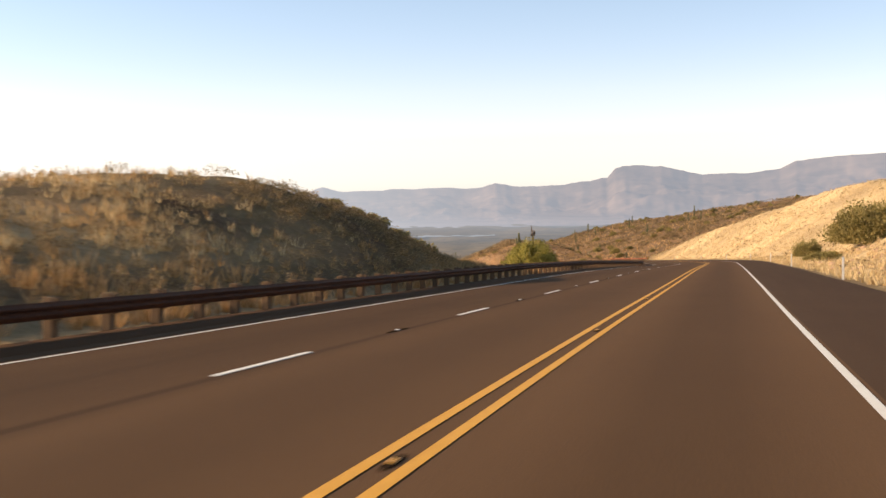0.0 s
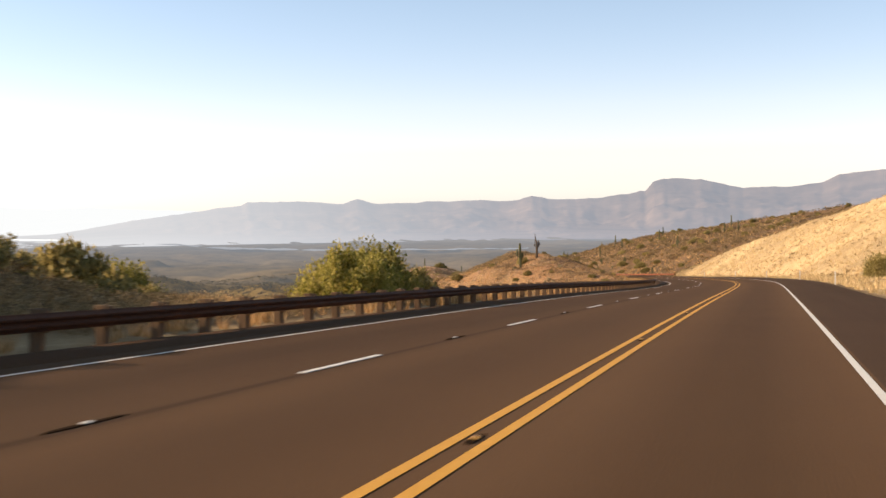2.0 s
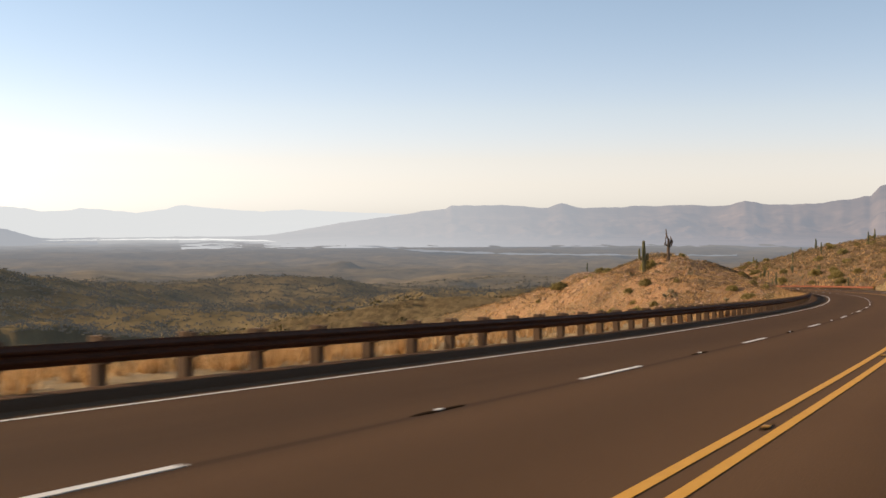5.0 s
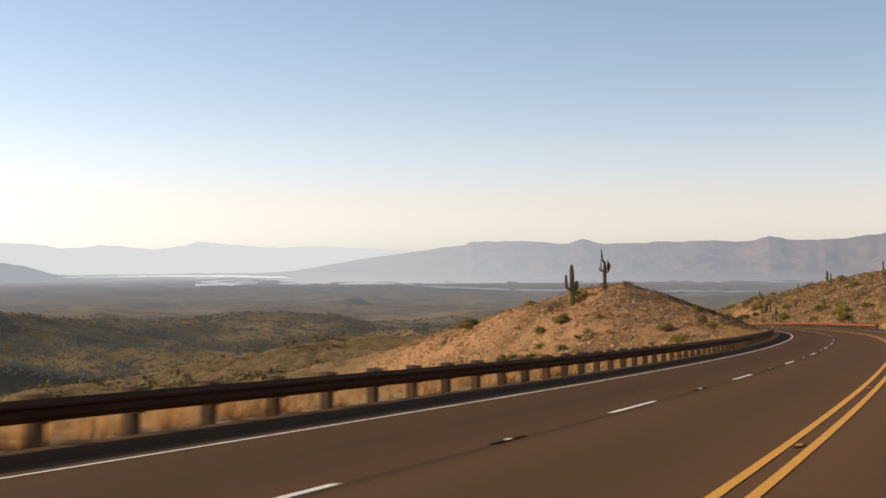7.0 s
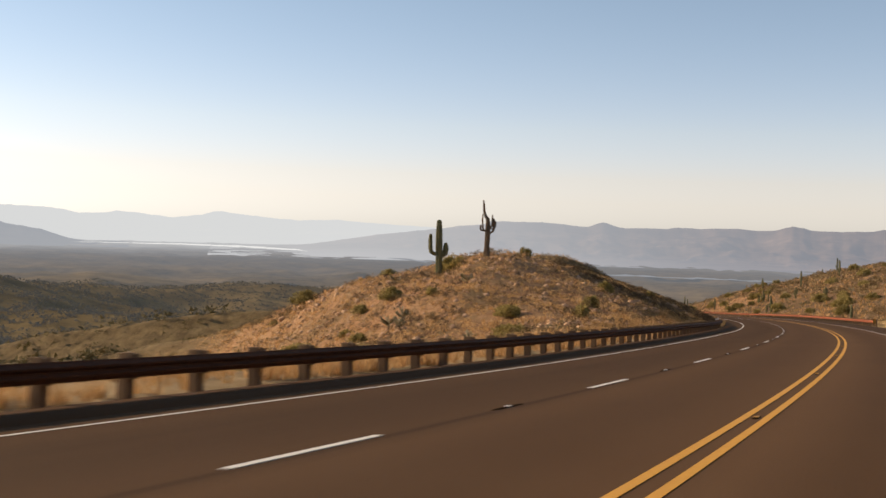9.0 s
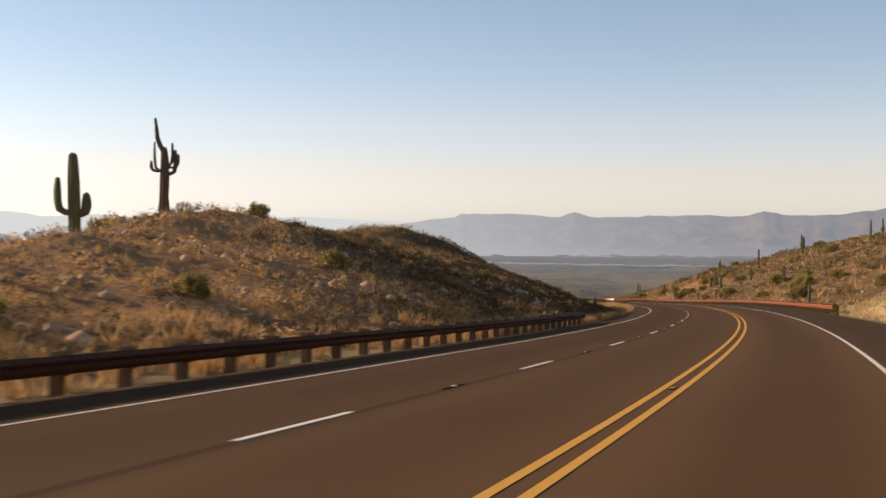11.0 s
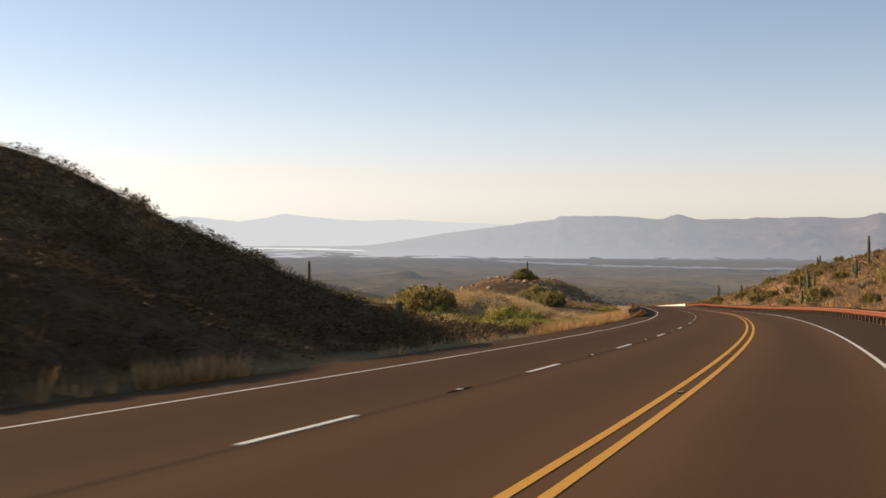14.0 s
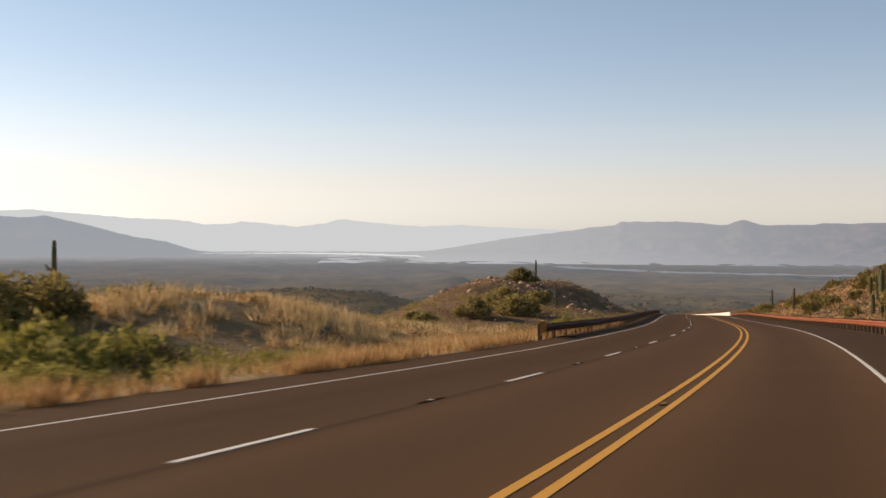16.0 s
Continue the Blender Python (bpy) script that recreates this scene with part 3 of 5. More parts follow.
def triangles(name, verts, tris, mat, smooth=False):
    """A triangle mesh straight from arrays."""
    me = bpy.data.meshes.new(name)
    verts, tris = np.ascontiguousarray(verts, np.float32), np.ascontiguousarray(tris, np.int32)
    me.vertices.add(len(verts))
    me.vertices.foreach_set("co", verts.ravel())
    me.loops.add(tris.size)
    me.loops.foreach_set("vertex_index", tris.ravel())
    me.polygons.add(len(tris))
    me.polygons.foreach_set("loop_start", np.arange(0, tris.size, 3, dtype=np.int32))
    if smooth:
        me.polygons.foreach_set("use_smooth", [True] * len(tris))
    me.materials.append(mat)
    me.update(calc_edges=True)
    return me


def placed(s, u, h=0.0):
    """World places on the ground at s and u."""
    s, u = np.atleast_1d(np.asarray(s, float)), np.atleast_1d(np.asarray(u, float))
    p = road_at(s, u)
    z, _, _ = terrain(p[:, 0], p[:, 1])
    p[:, 2] = z + h
    return p


def scatter(name, label, category, templates, pos, size, mat, rng, squash=(0.85, 1.15)):
    """Many small growths joined in one mesh of kind stuff: templates are (verts, tris) pairs."""
    vs, ts, base = [], [], 0
    pick = rng.randint(len(templates), size=len(pos))
    ang, sq = rng.rand(len(pos)) * 2 * np.pi, rng.uniform(*squash, len(pos))
    for k, (tv, tt) in enumerate(templates):
        idx = np.where(pick == k)[0]
        if not len(idx):
            continue
        c, sn = np.cos(ang[idx])[:, None], np.sin(ang[idx])[:, None]
        sc = size[idx][:, None]
        x = (tv[None, :, 0] * c - tv[None, :, 1] * sn) * sc
        y = (tv[None, :, 0] * sn + tv[None, :, 1] * c) * sc
        z = tv[None, :, 2] * sc * sq[idx][:, None]
        vs.append((np.stack([x, y, z], -1) + pos[idx][:, None]).reshape(-1, 3))
        ts.append((tt[None] + (np.arange(len(idx)) * len(tv))[:, None, None] + base).reshape(-1, 3))
        base += len(idx) * len(tv)
    o = new(name, triangles(name, np.concatenate(vs), np.concatenate(ts), mat))
    return tagged(o, label, category, kind="stuff")


def leaf_material(name, stops, trans=0.25, rough=0.75):
    """Leaves or blades: each island and each object a little different."""
    m, t, p = material(name)
    geo = t.nodes.new("ShaderNodeNewGeometry")
    info = t.nodes.new("ShaderNodeObjectInfo")
    c = ramp(t, geo.outputs["Random Per Island"], stops)
    hsv = t.nodes.new("ShaderNodeHueSaturation")
    mul = node(t, "ShaderNodeMapRange")
    mul.inputs["To Min"].default_value, mul.inputs["To Max"].default_value = 0.82, 1.18
    t.links.new(info.outputs["Random"], mul.inputs["Value"])
    t.links.new(mul.outputs[0], hsv.inputs["Value"])
    t.links.new(c, hsv.inputs["Color"])
    t.links.new(hsv.outputs[0], p.inputs["Base Color"])
    p.inputs["Roughness"].default_value = rough
    p.inputs["Specular IOR Level"].default_value = 0.15
    if trans:
        tr = t.nodes.new("ShaderNodeBsdfTranslucent")
        t.links.new(hsv.outputs[0], tr.inputs["Color"])
        mix = node(t, "ShaderNodeMixShader", Fac=trans)
        t.links.new(p.outputs[0], mix.inputs[1])
        t.links.new(tr.outputs[0], mix.inputs[2])
        t.links.new(mix.outputs[0], t.nodes["Material Output"].inputs["Surface"])
    return m


M_STRAW = leaf_material("straw_grass", [(0.0, (0.29, 0.16, 0.06)), (0.5, (0.52, 0.32, 0.14)), (1.0, (0.68, 0.47, 0.25))], 0.4)
M_GOLD = leaf_material("pale_gold_grass", [(0.0, (0.42, 0.28, 0.125)), (0.5, (0.63, 0.47, 0.25)), (1.0, (0.78, 0.62, 0.38))], 0.3)
M_SCRUB = leaf_material("grey_green_scrub", [(0.0, (0.125, 0.085, 0.042)), (0.4, (0.235, 0.165, 0.078)), (0.8, (0.34, 0.24, 0.125)), (1.0, (0.46, 0.33, 0.18))], 0.15)
# brown brush darkened to put hillside shade into the colour
M_BRUSH_SHADE = leaf_material("dark_brown_brush", [(0.0, (0.07, 0.046, 0.027)), (0.5, (0.125, 0.085, 0.048)), (1.0, (0.20, 0.14, 0.075))], 0.1)
M_SHRUB = leaf_material("dark_olive_shrub", [(0.0, (0.07, 0.057, 0.026)), (0.5, (0.145, 0.118, 0.054)), (1.0, (0.26, 0.20, 0.10))], 0.2)
M_BRITTLE = leaf_material("dry_brittle_scrub", [(0.0, (0.14, 0.09, 0.045)), (0.5, (0.26, 0.18, 0.09)), (1.0, (0.42, 0.31, 0.17))], 0.25)
M_GREEN = leaf_material("palo_verde_leaves", [(0.0, (0.17, 0.155, 0.032)), (0.5, (0.31, 0.27, 0.062)), (1.0, (0.45, 0.37, 0.12))], 0.45)
M_OLIVE = leaf_material("olive_leaves", [(0.0, (0.15, 0.122, 0.042)), (0.5, (0.29, 0.235, 0.085)), (1.0, (0.43, 0.345, 0.14))], 0.4)
M_BRIGHT = leaf_material("fresh_green_leaves", [(0.0, (0.18, 0.172, 0.036)), (0.5, (0.33, 0.30, 0.078)), (1.0, (0.50, 0.43, 0.15))], 0.4)
M_BARK = simple("bark", (0.09, 0.065, 0.04), (0.19, 0.14, 0.09), 8.0, 0.9)
M_CACTUS = simple("saguaro_skin", (0.075, 0.08, 0.038), (0.16, 0.15, 0.075), 4.0, 0.75, 0.0, 0.0, (1, 1, 0.3))
M_CACTUS_DRY = simple("dry_saguaro_skin", (0.08, 0.055, 0.035), (0.17, 0.12, 0.08), 4.0, 0.85, 0.0, 0.0, (1, 1, 0.25))
M_CHOLLA = leaf_material("cholla_spines", [(0.0, (0.20, 0.17, 0.09)), (0.5, (0.38, 0.32, 0.19)), (1.0, (0.58, 0.50, 0.34))], 0.3)
M_ROCK = simple("red_brown_rock", (0.30, 0.18, 0.11), (0.58, 0.41, 0.28), 2.5, 0.95, 0.03)
M_REFLECT = simple("white_reflector", (0.62, 0.61, 0.58), (0.82, 0.81, 0.78), 20.0, 0.45)
M_AMBER = simple("amber_reflector", (0.42, 0.20, 0.03), (0.58, 0.32, 0.06), 20.0, 0.4)
M_CONCRETE = simple("pale_concrete", (0.62, 0.60, 0.56), (0.82, 0.80, 0.76), 3.0, 0.85)
M_BLACK = simple("black_paint", (0.012, 0.011, 0.01), (0.03, 0.028, 0.025), 10.0, 0.6)

# ---- painted dashes and markers between the lanes ----
DASH_START, DASH_PERIOD, DASH_LENGTH = 11.635, 12.192, 3.05


def dash_mesh(s):
    ss, uu = np.linspace(s, s + DASH_LENGTH, 4), np.array([-3.66 - 0.055, -3.66 + 0.055])
    mid = road_at(s + DASH_LENGTH / 2, -3.66)
    top = road_at(ss[:, None], uu[None], 0.008) - mid
    low = road_at(ss[:, None], uu[None] + np.array([-0.004, 0.004]), -0.004) - mid
    v = np.concatenate([top.reshape(-1, 3), low.reshape(-1, 3)])
    f = grid_faces(4, 2).tolist()
    ring = [0, 2, 4, 6, 7, 5, 3, 1]
    f += [[ring[i], ring[i - 1], ring[i - 1] + 8, ring[i] + 8] for i in range(8)]
    return mesh_from("lane_dash", v, f, M_WHITE), mid


for k in range(-8, 54):
    me, mid = dash_mesh(DASH_START + k * DASH_PERIOD)
    o = new("lane_dash", me)
    o.location = mid
    tagged(o, "white painted dash between the uphill lanes", "road marking", "lane dashes")


def reflector_thing(mat, half=1.0):
    """A raised pavement marker in its dark milled slot, along +y."""
    top = new("road_reflector")
    bm = bmesh.new()
    box(bm, -0.045, 0.045, -0.04, 0.04, 0, 0.02, 0.01)
    part("lens", bm_mesh("lens", bm, mat), top, "small raised reflector block")
    bm = bmesh.new()
    pts = [(-0.025, -0.6), (0.02, -0.64), (0.045, -0.3), (0.04, 0.3), (0.025, 0.62), (-0.03, 0.56), (-0.04, 0.2), (-0.045, -0.3)]
    lo, hi = [bm.verts.new((a, b * half, -0.005)) for a, b in pts], [bm.verts.new((a, b * half, 0.005)) for a, b in pts]
    bm.faces.new(hi)
    for i in range(len(pts)):
        bm.faces.new((lo[i - 1], lo[i], hi[i], hi[i - 1]))
    part("slot", bm_mesh("slot", bm, M_TAR), top, "dark tarred slot in the asphalt")
    return top


def road_pose(s, u, h=0.0, turn=0.0):
    p = road_at(np.array([s]), np.array([u]), h)[0]
    a, g, b = float(lerp_s(psi, s)), float(lerp_s(grade, s)), float(lerp_s(bank_s, s))
    return Matrix.Translation(p) @ Euler((math.atan(g), -math.atan(b), a + turn)).to_matrix().to_4x4()


for mat, u, what in ((M_REFLECT, -3.64, "white road reflector in a dark tarred slot"), (M_AMBER, 0.0, "amber road reflector between the yellow lines")):
    first = None
    for k in range(-6, 34):
        s = DASH_START + k * DASH_PERIOD + 7.4
        m = road_pose(s, u, 0.004)
        if first is None:
            first = tagged(reflector_thing(mat, 1.0 if u < -1 else 0.4), what, "road reflector", what.split()[0] + " road reflectors")
            first.matrix_basis = m
        else:
            copy_thing(first, m)

# ---- kerb berm and guardrails ----
tagged(strip("kerb", np.arange(S0, 329, 1.5), [-7.98, -8.15, -8.55, -9.1, -9.5], [-0.01, 0.05, 0.075, 0.06, -0.12], M_KERB), "dark asphalt kerb along the guardrail", "kerb", kind="structure")
tagged(strip("kerb", np.arange(436, 640, 1.5), [-7.98, -8.15, -8.55, -9.1, -9.5], [-0.01, 0.05, 0.075, 0.06, -0.12], M_KERB), "dark asphalt kerb along the guardrail", "kerb", kind="structure")

BEAM = [(0.0, 0.0), (0.02, 0.035), (0.075, 0.075), (0.08, 0.10), (0.02, 0.14), (0.015, 0.165), (0.075, 0.205), (0.08, 0.235), (0.02, 0.28), (0.0, 0.312)]


def beam_mesh(s0, s1, u, side, mat, low=0.36):
    """A length of W-beam on the road side (side +1: the road lies to its right)."""
    n = max(2, int((s1 - s0) / 1.3))
    s = np.linspace(s0, s1, n + 1)
    a = np.array(BEAM)
    front = [road_at(s, np.full_like(s, u + side * (d + 0.004)), low + h) for d, h in a]
    back = [road_at(s, np.full_like(s, u + side * (d - 0.004)), low + h) for d, h in a[::-1]]
    cols = np.stack(front + back + [front[0]], 1)
    mid = road_at((s0 + s1) / 2, u)
    me = mesh_from("beam", (cols - mid).reshape(-1, 3), grid_faces(*cols.shape[:2]), mat, False)
    return me, mid


def post_meshes(side, timber, rust):
    """A square timber post, its spacer block and a bolt, standing at the rail line; the road lies on side."""
    bm = bmesh.new()
    box(bm, -side * 0.31 if side > 0 else 0.11, -0.11 if side > 0 else 0.31, -0.1, 0.1, -0.55, 0.742, 0.012)
    post = bm_mesh("post", bm, timber)
    bm = bmesh.new()
    x = (-0.11, -0.005) if side > 0 else (0.005, 0.11)
    box(bm, x[0], x[1], -0.085, 0.085, 0.33, 0.728, 0.01)
    block = bm_mesh("spacer_block", bm, timber)
    bm = bmesh.new()
    bmesh.ops.create_cone(bm, cap_ends=True, segments=8, radius1=0.022, radius2=0.014, depth=0.02, matrix=Matrix.Translation((side * 0.03, 0, 0.515)) @ Euler((0, side * math.pi / 2, 0)).to_matrix().to_4x4())
    bolt = bm_mesh("bolt", bm, rust)
    return post, block, bolt


def end_marker(parent, s, u, side):
    """The striped warning panel at a rail's end."""
    m = road_pose(s, u)
    bm = bmesh.new()
    box(bm, -0.16, 0.16, -0.012, 0.012, 0.28, 0.86, 0.004)
    p = part("end_panel", bm_mesh("end_panel", bm, M_AMBER), parent, "yellow warning panel with black slanting bars")
    p.matrix_basis = m
    for k in range(5):
        bm = bmesh.new()
        z = 0.30 + 0.115 * k
        q = [(-0.155, z), (0.155, z + 0.13 * side), (0.155, z + 0.05 + 0.13 * side), (-0.155, z + 0.05)]
        q = [(a, min(max(b, 0.285), 0.855)) for a, b in q]
        vs = [bm.verts.new((a, -0.017, b)) for a, b in q] + [bm.verts.new((a, -0.012, b)) for a, b in q]
        bm.faces.new(vs[:4])
        for i in range(4):
            j = (i - 1) % 4
            bm.faces.new((vs[j], vs[i], vs[i + 4], vs[j + 4]))
        b = part("bar", bm_mesh("bar", bm, M_BLACK), p, "black slanting bar")


def guardrail(s0, s1, u, side, mat, timber, label, ends):
    top = new("guardrail")
    tagged(top, label, "guardrail", "guardrails")
    post, block, bolt = post_meshes(side, timber, mat)
    s = s0
    while s < s1 - 0.1:
        e = min(s + 7.62, s1)
        me, mid = beam_mesh(s, e + (0.12 if e < s1 else 0), u, side, mat)
        b = part("beam", me, top)
        b.location = mid
        s = e
    rng = np.random.RandomState(int(abs(s0)) + 5)
    for s in np.arange(s0 + 0.4, s1, 1.905):
        m = road_pose(s, u) @ Euler((rng.uniform(-0.02, 0.02), rng.uniform(-0.025, 0.025), rng.uniform(-0.05, 0.05))).to_matrix().to_4x4()
        p = part("post", post, top)
        p.matrix_basis = m
        for me in (block, bolt):
            part(me.name, me, p)
    for s in ends:
        end_marker(top, s, u + side * 0.06, side)
    return top


guardrail(S0, 324.8, -9.35, 1, M_RUST_SHADED, M_TIMBER, "rusted steel guardrail on weathered timber posts, shade in its dark colour", [])
guardrail(432.6, 640, -9.35, 1, M_RUST_SHADED, M_TIMBER, "rusted guardrail curving past the mound, shade in its dark colour", [432.4])
guardrail(344, 640, 7.15, -1, M_RUST_SUNLIT, M_TIMBER, "rusted guardrail on timber posts, sunlight in its red-brown colour", [343.7])
for s in (310.5, 314.1):
    top = tagged(new("rail_marker"), "small white reflector plate leaning on the guardrail", "reflector", "rail markers")
    bm = bmesh.new()
    box(bm, -0.05, 0.05, -0.004, 0.004, 0.0, 0.17, 0.002)
    part("plate", bm_mesh("plate", bm, M_REFLECT), top)
    bm = bmesh.new()
    box(bm, -0.008, 0.008, 0.004, 0.012, -0.12, 0.10)
    part("bracket", bm_mesh("bracket", bm, M_RUST_SHADED), top)
    top.matrix_basis = road_pose(s, -9.42, 0.80) @ Euler((0, 0.45, 0.3)).to_matrix().to_4x4()


def delineator(s, u, first=[]):
    """A white roadside marker post with a reflector."""
    m = Matrix.Translation(placed(s, u, 0)[0]) @ Matrix.Rotation(float(lerp_s(psi, s)), 4, "Z")
    if first:
        return copy_thing(first[0], m)
    top = tagged(new("delineator_post"), "slim white marker post at the roadside", "marker post", "marker posts")
    bm = bmesh.new()
    box(bm, -0.05, 0.05, -0.012, 0.012, -0.2, 1.05, 0.006)
    part("stake", bm_mesh("stake", bm, M_CONCRETE), top)
    bm = bmesh.new()
    box(bm, -0.038, 0.038, -0.017, -0.012, 0.86, 1.0)
    part("reflector", bm_mesh("reflector", bm, M_REFLECT), top, "white reflector sheet")
    top.matrix_basis = m
    first.append(top)
    return top


for s in (53, 94, 136, 178, 220, 262, 304):
    delineator(s, 7.35)


def white_barrier():
    """Pale concrete barrier lengths at the far end of the bend."""
    first = None
    for k in range(9):
        s = 655 + k * 6.2
        p, a = road_at(np.array([s]), np.array([8.6]))[0], float(lerp_s(psi, s))
        m = Matrix.Translation(p) @ Euler((math.atan(float(lerp_s(grade, s))), 0, a)).to_matrix().to_4x4()
        if first is None:
            top = tagged(new("concrete_barrier"), "pale concrete barrier length at the roadside", "barrier", "concrete barriers")
            prof = [(-0.32, 0), (-0.3, 0.08), (-0.15, 0.34), (-0.09, 0.95), (0.09, 0.95), (0.15, 0.34), (0.3, 0.08), (0.32, 0)]
            v = [(x, y, z * 1.5) for y in (-3.05, 3.05) for x, z in prof]
            f = [[i, i + 1, i + 9, i + 8] for i in range(7)] + [list(range(8)), list(range(15, 7, -1))]
            part("body", mesh_from("body", v, f, M_CONCRETE), top)
            bm = bmesh.new()
            box(bm, -0.06, 0.06, 2.6, 2.7, 1.235, 1.36, 0.01)
            part("reflector", bm_mesh("reflector", bm, M_AMBER), top, "small amber reflector")
            first = top
            top.matrix_basis = m
        else:
            copy_thing(first, m)


white_barrier()


# ---- cacti ----
def tube(points, radii, sides=12, rib=0.0, close=True):
    """Verts and faces of a ribbed tube along points, with a rounded top."""
    points, radii = [Vector(p) for p in points], list(radii)
    if close:
        d = (points[-1] - points[-2]).normalized()
        r = radii[-1]
        points += [points[-1] + d * r * 0.55, points[-1] + d * r * 0.9]
        radii += [r * 0.78, r * 0.25]
    vs, fs = [], []
    for i, (p, r) in enumerate(zip(points, radii)):
        d = (points[min(i + 1, len(points) - 1)] - points[max(i - 1, 0)]).normalized()
        ref = Vector((0.05, 1, 0)) if abs(d.y) < 0.94 else Vector((1, 0, 0))
        ax = (ref - d * ref.dot(d)).normalized()
        ay = d.cross(ax)
        for k in range(sides):
            a = 2 * math.pi * k / sides
            rr = r * (1 + (rib if k % 2 else -rib))
            vs.append(p + ax * (math.cos(a) * rr) + ay * (math.sin(a) * rr))
        if i:
            b = (i - 1) * sides
            fs += [(b + k, b + (k + 1) % sides, b + sides + (k + 1) % sides, b + sides + k) for k in range(sides)]
    fs.append(tuple(range(len(vs) - sides, len(vs))))
    return vs, fs


def saguaro(label, s, u, height, arms, dry=False, girth=0.2, lean=0.0, stub=False, sink=0.15):
    """A saguaro: ribbed trunk and arms (start height, direction, reach, rise)."""
    top = tagged(new("saguaro"), label, "cactus", "saguaros")
    mat = M_CACTUS_DRY if dry else M_CACTUS
    n = 9
    if stub:
        pts = [(0, 0, -0.3), (0.02, 0, 0.5), (0.0, 0.0, 1.5), (0.04, 0.02, 2.5), (0.06, 0, 3.4), (0.02, 0, 4.0), (-0.18, 0.02, 4.25), (-0.34, 0.02, 4.7), (-0.38, 0.0, 5.2), (-0.44, 0, height)]
        rad = [0.33, 0.29, 0.23, 0.235, 0.21, 0.165, 0.125, 0.11, 0.095, 0.06]
    else:
        pts = [(lean * k / n, 0.02 * math.sin(k), -0.3 + (height + 0.3) * k / n) for k in range(n + 1)]
        rad = [girth * f for f in (0.82, 0.88, 0.95, 1, 1.04, 1.06, 1.04, 1.0, 0.92, 0.75)]
    v, f = tube(pts, rad, 20, 0.10)
    part("trunk", mesh_from("trunk", v, f, mat), top)
    for z0, direction, reach, rise, r in arms:
        d = Vector((math.cos(direction), math.sin(direction), 0))
        o = Vector((lean * z0 / height, 0, z0))
        p = [o, o + d * reach * 0.55 + Vector((0, 0, -0.02)), o + d * reach * 0.9 + Vector((0, 0, 0.10 * rise)), o + d * reach + Vector((0, 0, 0.35 * rise)), o + d * reach * 1.02 + Vector((0, 0, 0.7 * rise)), o + d * reach + Vector((0, 0, rise))]
        v, f = tube(p, [r * 0.75, r * 0.9, r, r, r * 0.95, r * 0.7], 16, 0.10)
        part("arm", mesh_from("arm", v, f, mat), top)
    top.location = placed(s, u, -sink)[0]
    top.rotation_euler = (0, 0, float(lerp_s(psi, s)) + 0.5)
    return top


A_L, A_R = math.pi, 0.0
saguaro("tall dry saguaro with a broken crown on the mound", 311.4, -30.8, 5.75, [(2.75, A_R, 0.62, 1.25, 0.11), (2.9, A_L, 0.66, 0.5, 0.09), (2.95, A_L, 0.48, 1.5, 0.07), (3.2, A_R, 0.46, 1.2, 0.08), (3.0, 1.3, 0.4, 1.2, 0.07), (3.1, A_R, 0.78, 0.7, 0.07)], True, stub=True)
saguaro("green saguaro with two raised arms on the mound", 308.8, -34.7, 5.65, [(2.65, A_L, 0.85, 1.75, 0.19), (2.6, A_R, 0.62, 0.95, 0.25)], False, 0.29, -0.12)
saguaro("tall slim saguaro with short arms among bushes", 444.3, -44.5, 4.1, [(0.3, A_L, 0.42, 1.3, 0.11), (0.25, A_R, 0.5, 1.2, 0.11)], False, 0.15)
saguaro("saguaro on the rocky mound beside the bend", 620, -36, 4.6, [(1.8, A_L, 0.5, 0.7, 0.12)], False, 0.2)
saguaro("thin dead cactus stem beside the road bend", 548, -23.2, 4.6, [(1.2, A_R, 0.3, 0.8, 0.06)], True, 0.1)
saguaro("stubby dark saguaro at the foot of the hill", 370.7, -12.9, 1.2, [], False, 0.17)
saguaro("pair-stemmed saguaro on the slope below", 437.5, -52, 3.0, [(0.8, A_R, 0.45, 1.7, 0.2), (0.7, A_L, 0.5, 0.3, 0.14)], False, 0.2)
saguaro("stout saguaro with no arms among brush", 418, -34, 1.9, [], True, 0.17)
RIGHT_SAGUAROS = [(594, 57, 4.8, 1), (534.6, 31.7, 4.6, 0), (531, 20.6, 3.6, 2), (534, 20.0, 2.4, 0), (529, 21.5, 2.2, 0), (543.8, 44.8, 4.6, 1), (523, 55, 4.8, 0), (452, 36.7, 4.2, 3), (470, 22, 2.8, 2), (505.6, 23.5, 3.0, 3), (397.5, 11.9, 2.2, 0), (575, 14.2, 3.6, 1), (487.4, 13.4, 4.2, 1), (489, 14.0, 2.6, 0), (491, 13.2, 2.0, 0), (610, 62, 4.0, 0), (640, 66, 4.2, 2), (655, 72, 4.0, 0), (628, 40, 3.4, 1), (600, 34, 3.2, 0), (560, 70, 4.6, 2), (500, 78, 4.8, 0), (676, 24, 4.4, 1), (660, 20, 3.8, 0), (470, 62, 4.4, 1), (440, 55, 4.0, 0)]
SHAPES = [[], [(1.5, A_L, 0.5, 0.9, 0.11)], [(1.3, A_L, 0.55, 1.2, 0.12), (1.6, A_R, 0.5, 0.9, 0.12)], [(1.1, A_L, 0.6, 1.3, 0.13), (1.4, A_R, 0.55, 1.1, 0.12), (1.2, 1.2, 0.5, 1.0, 0.11)]]
NAMES = ["slim armless saguaro on the brushy slope", "saguaro with one arm on the brushy slope", "saguaro with two arms on the brushy slope", "many-armed saguaro on the brushy slope"]
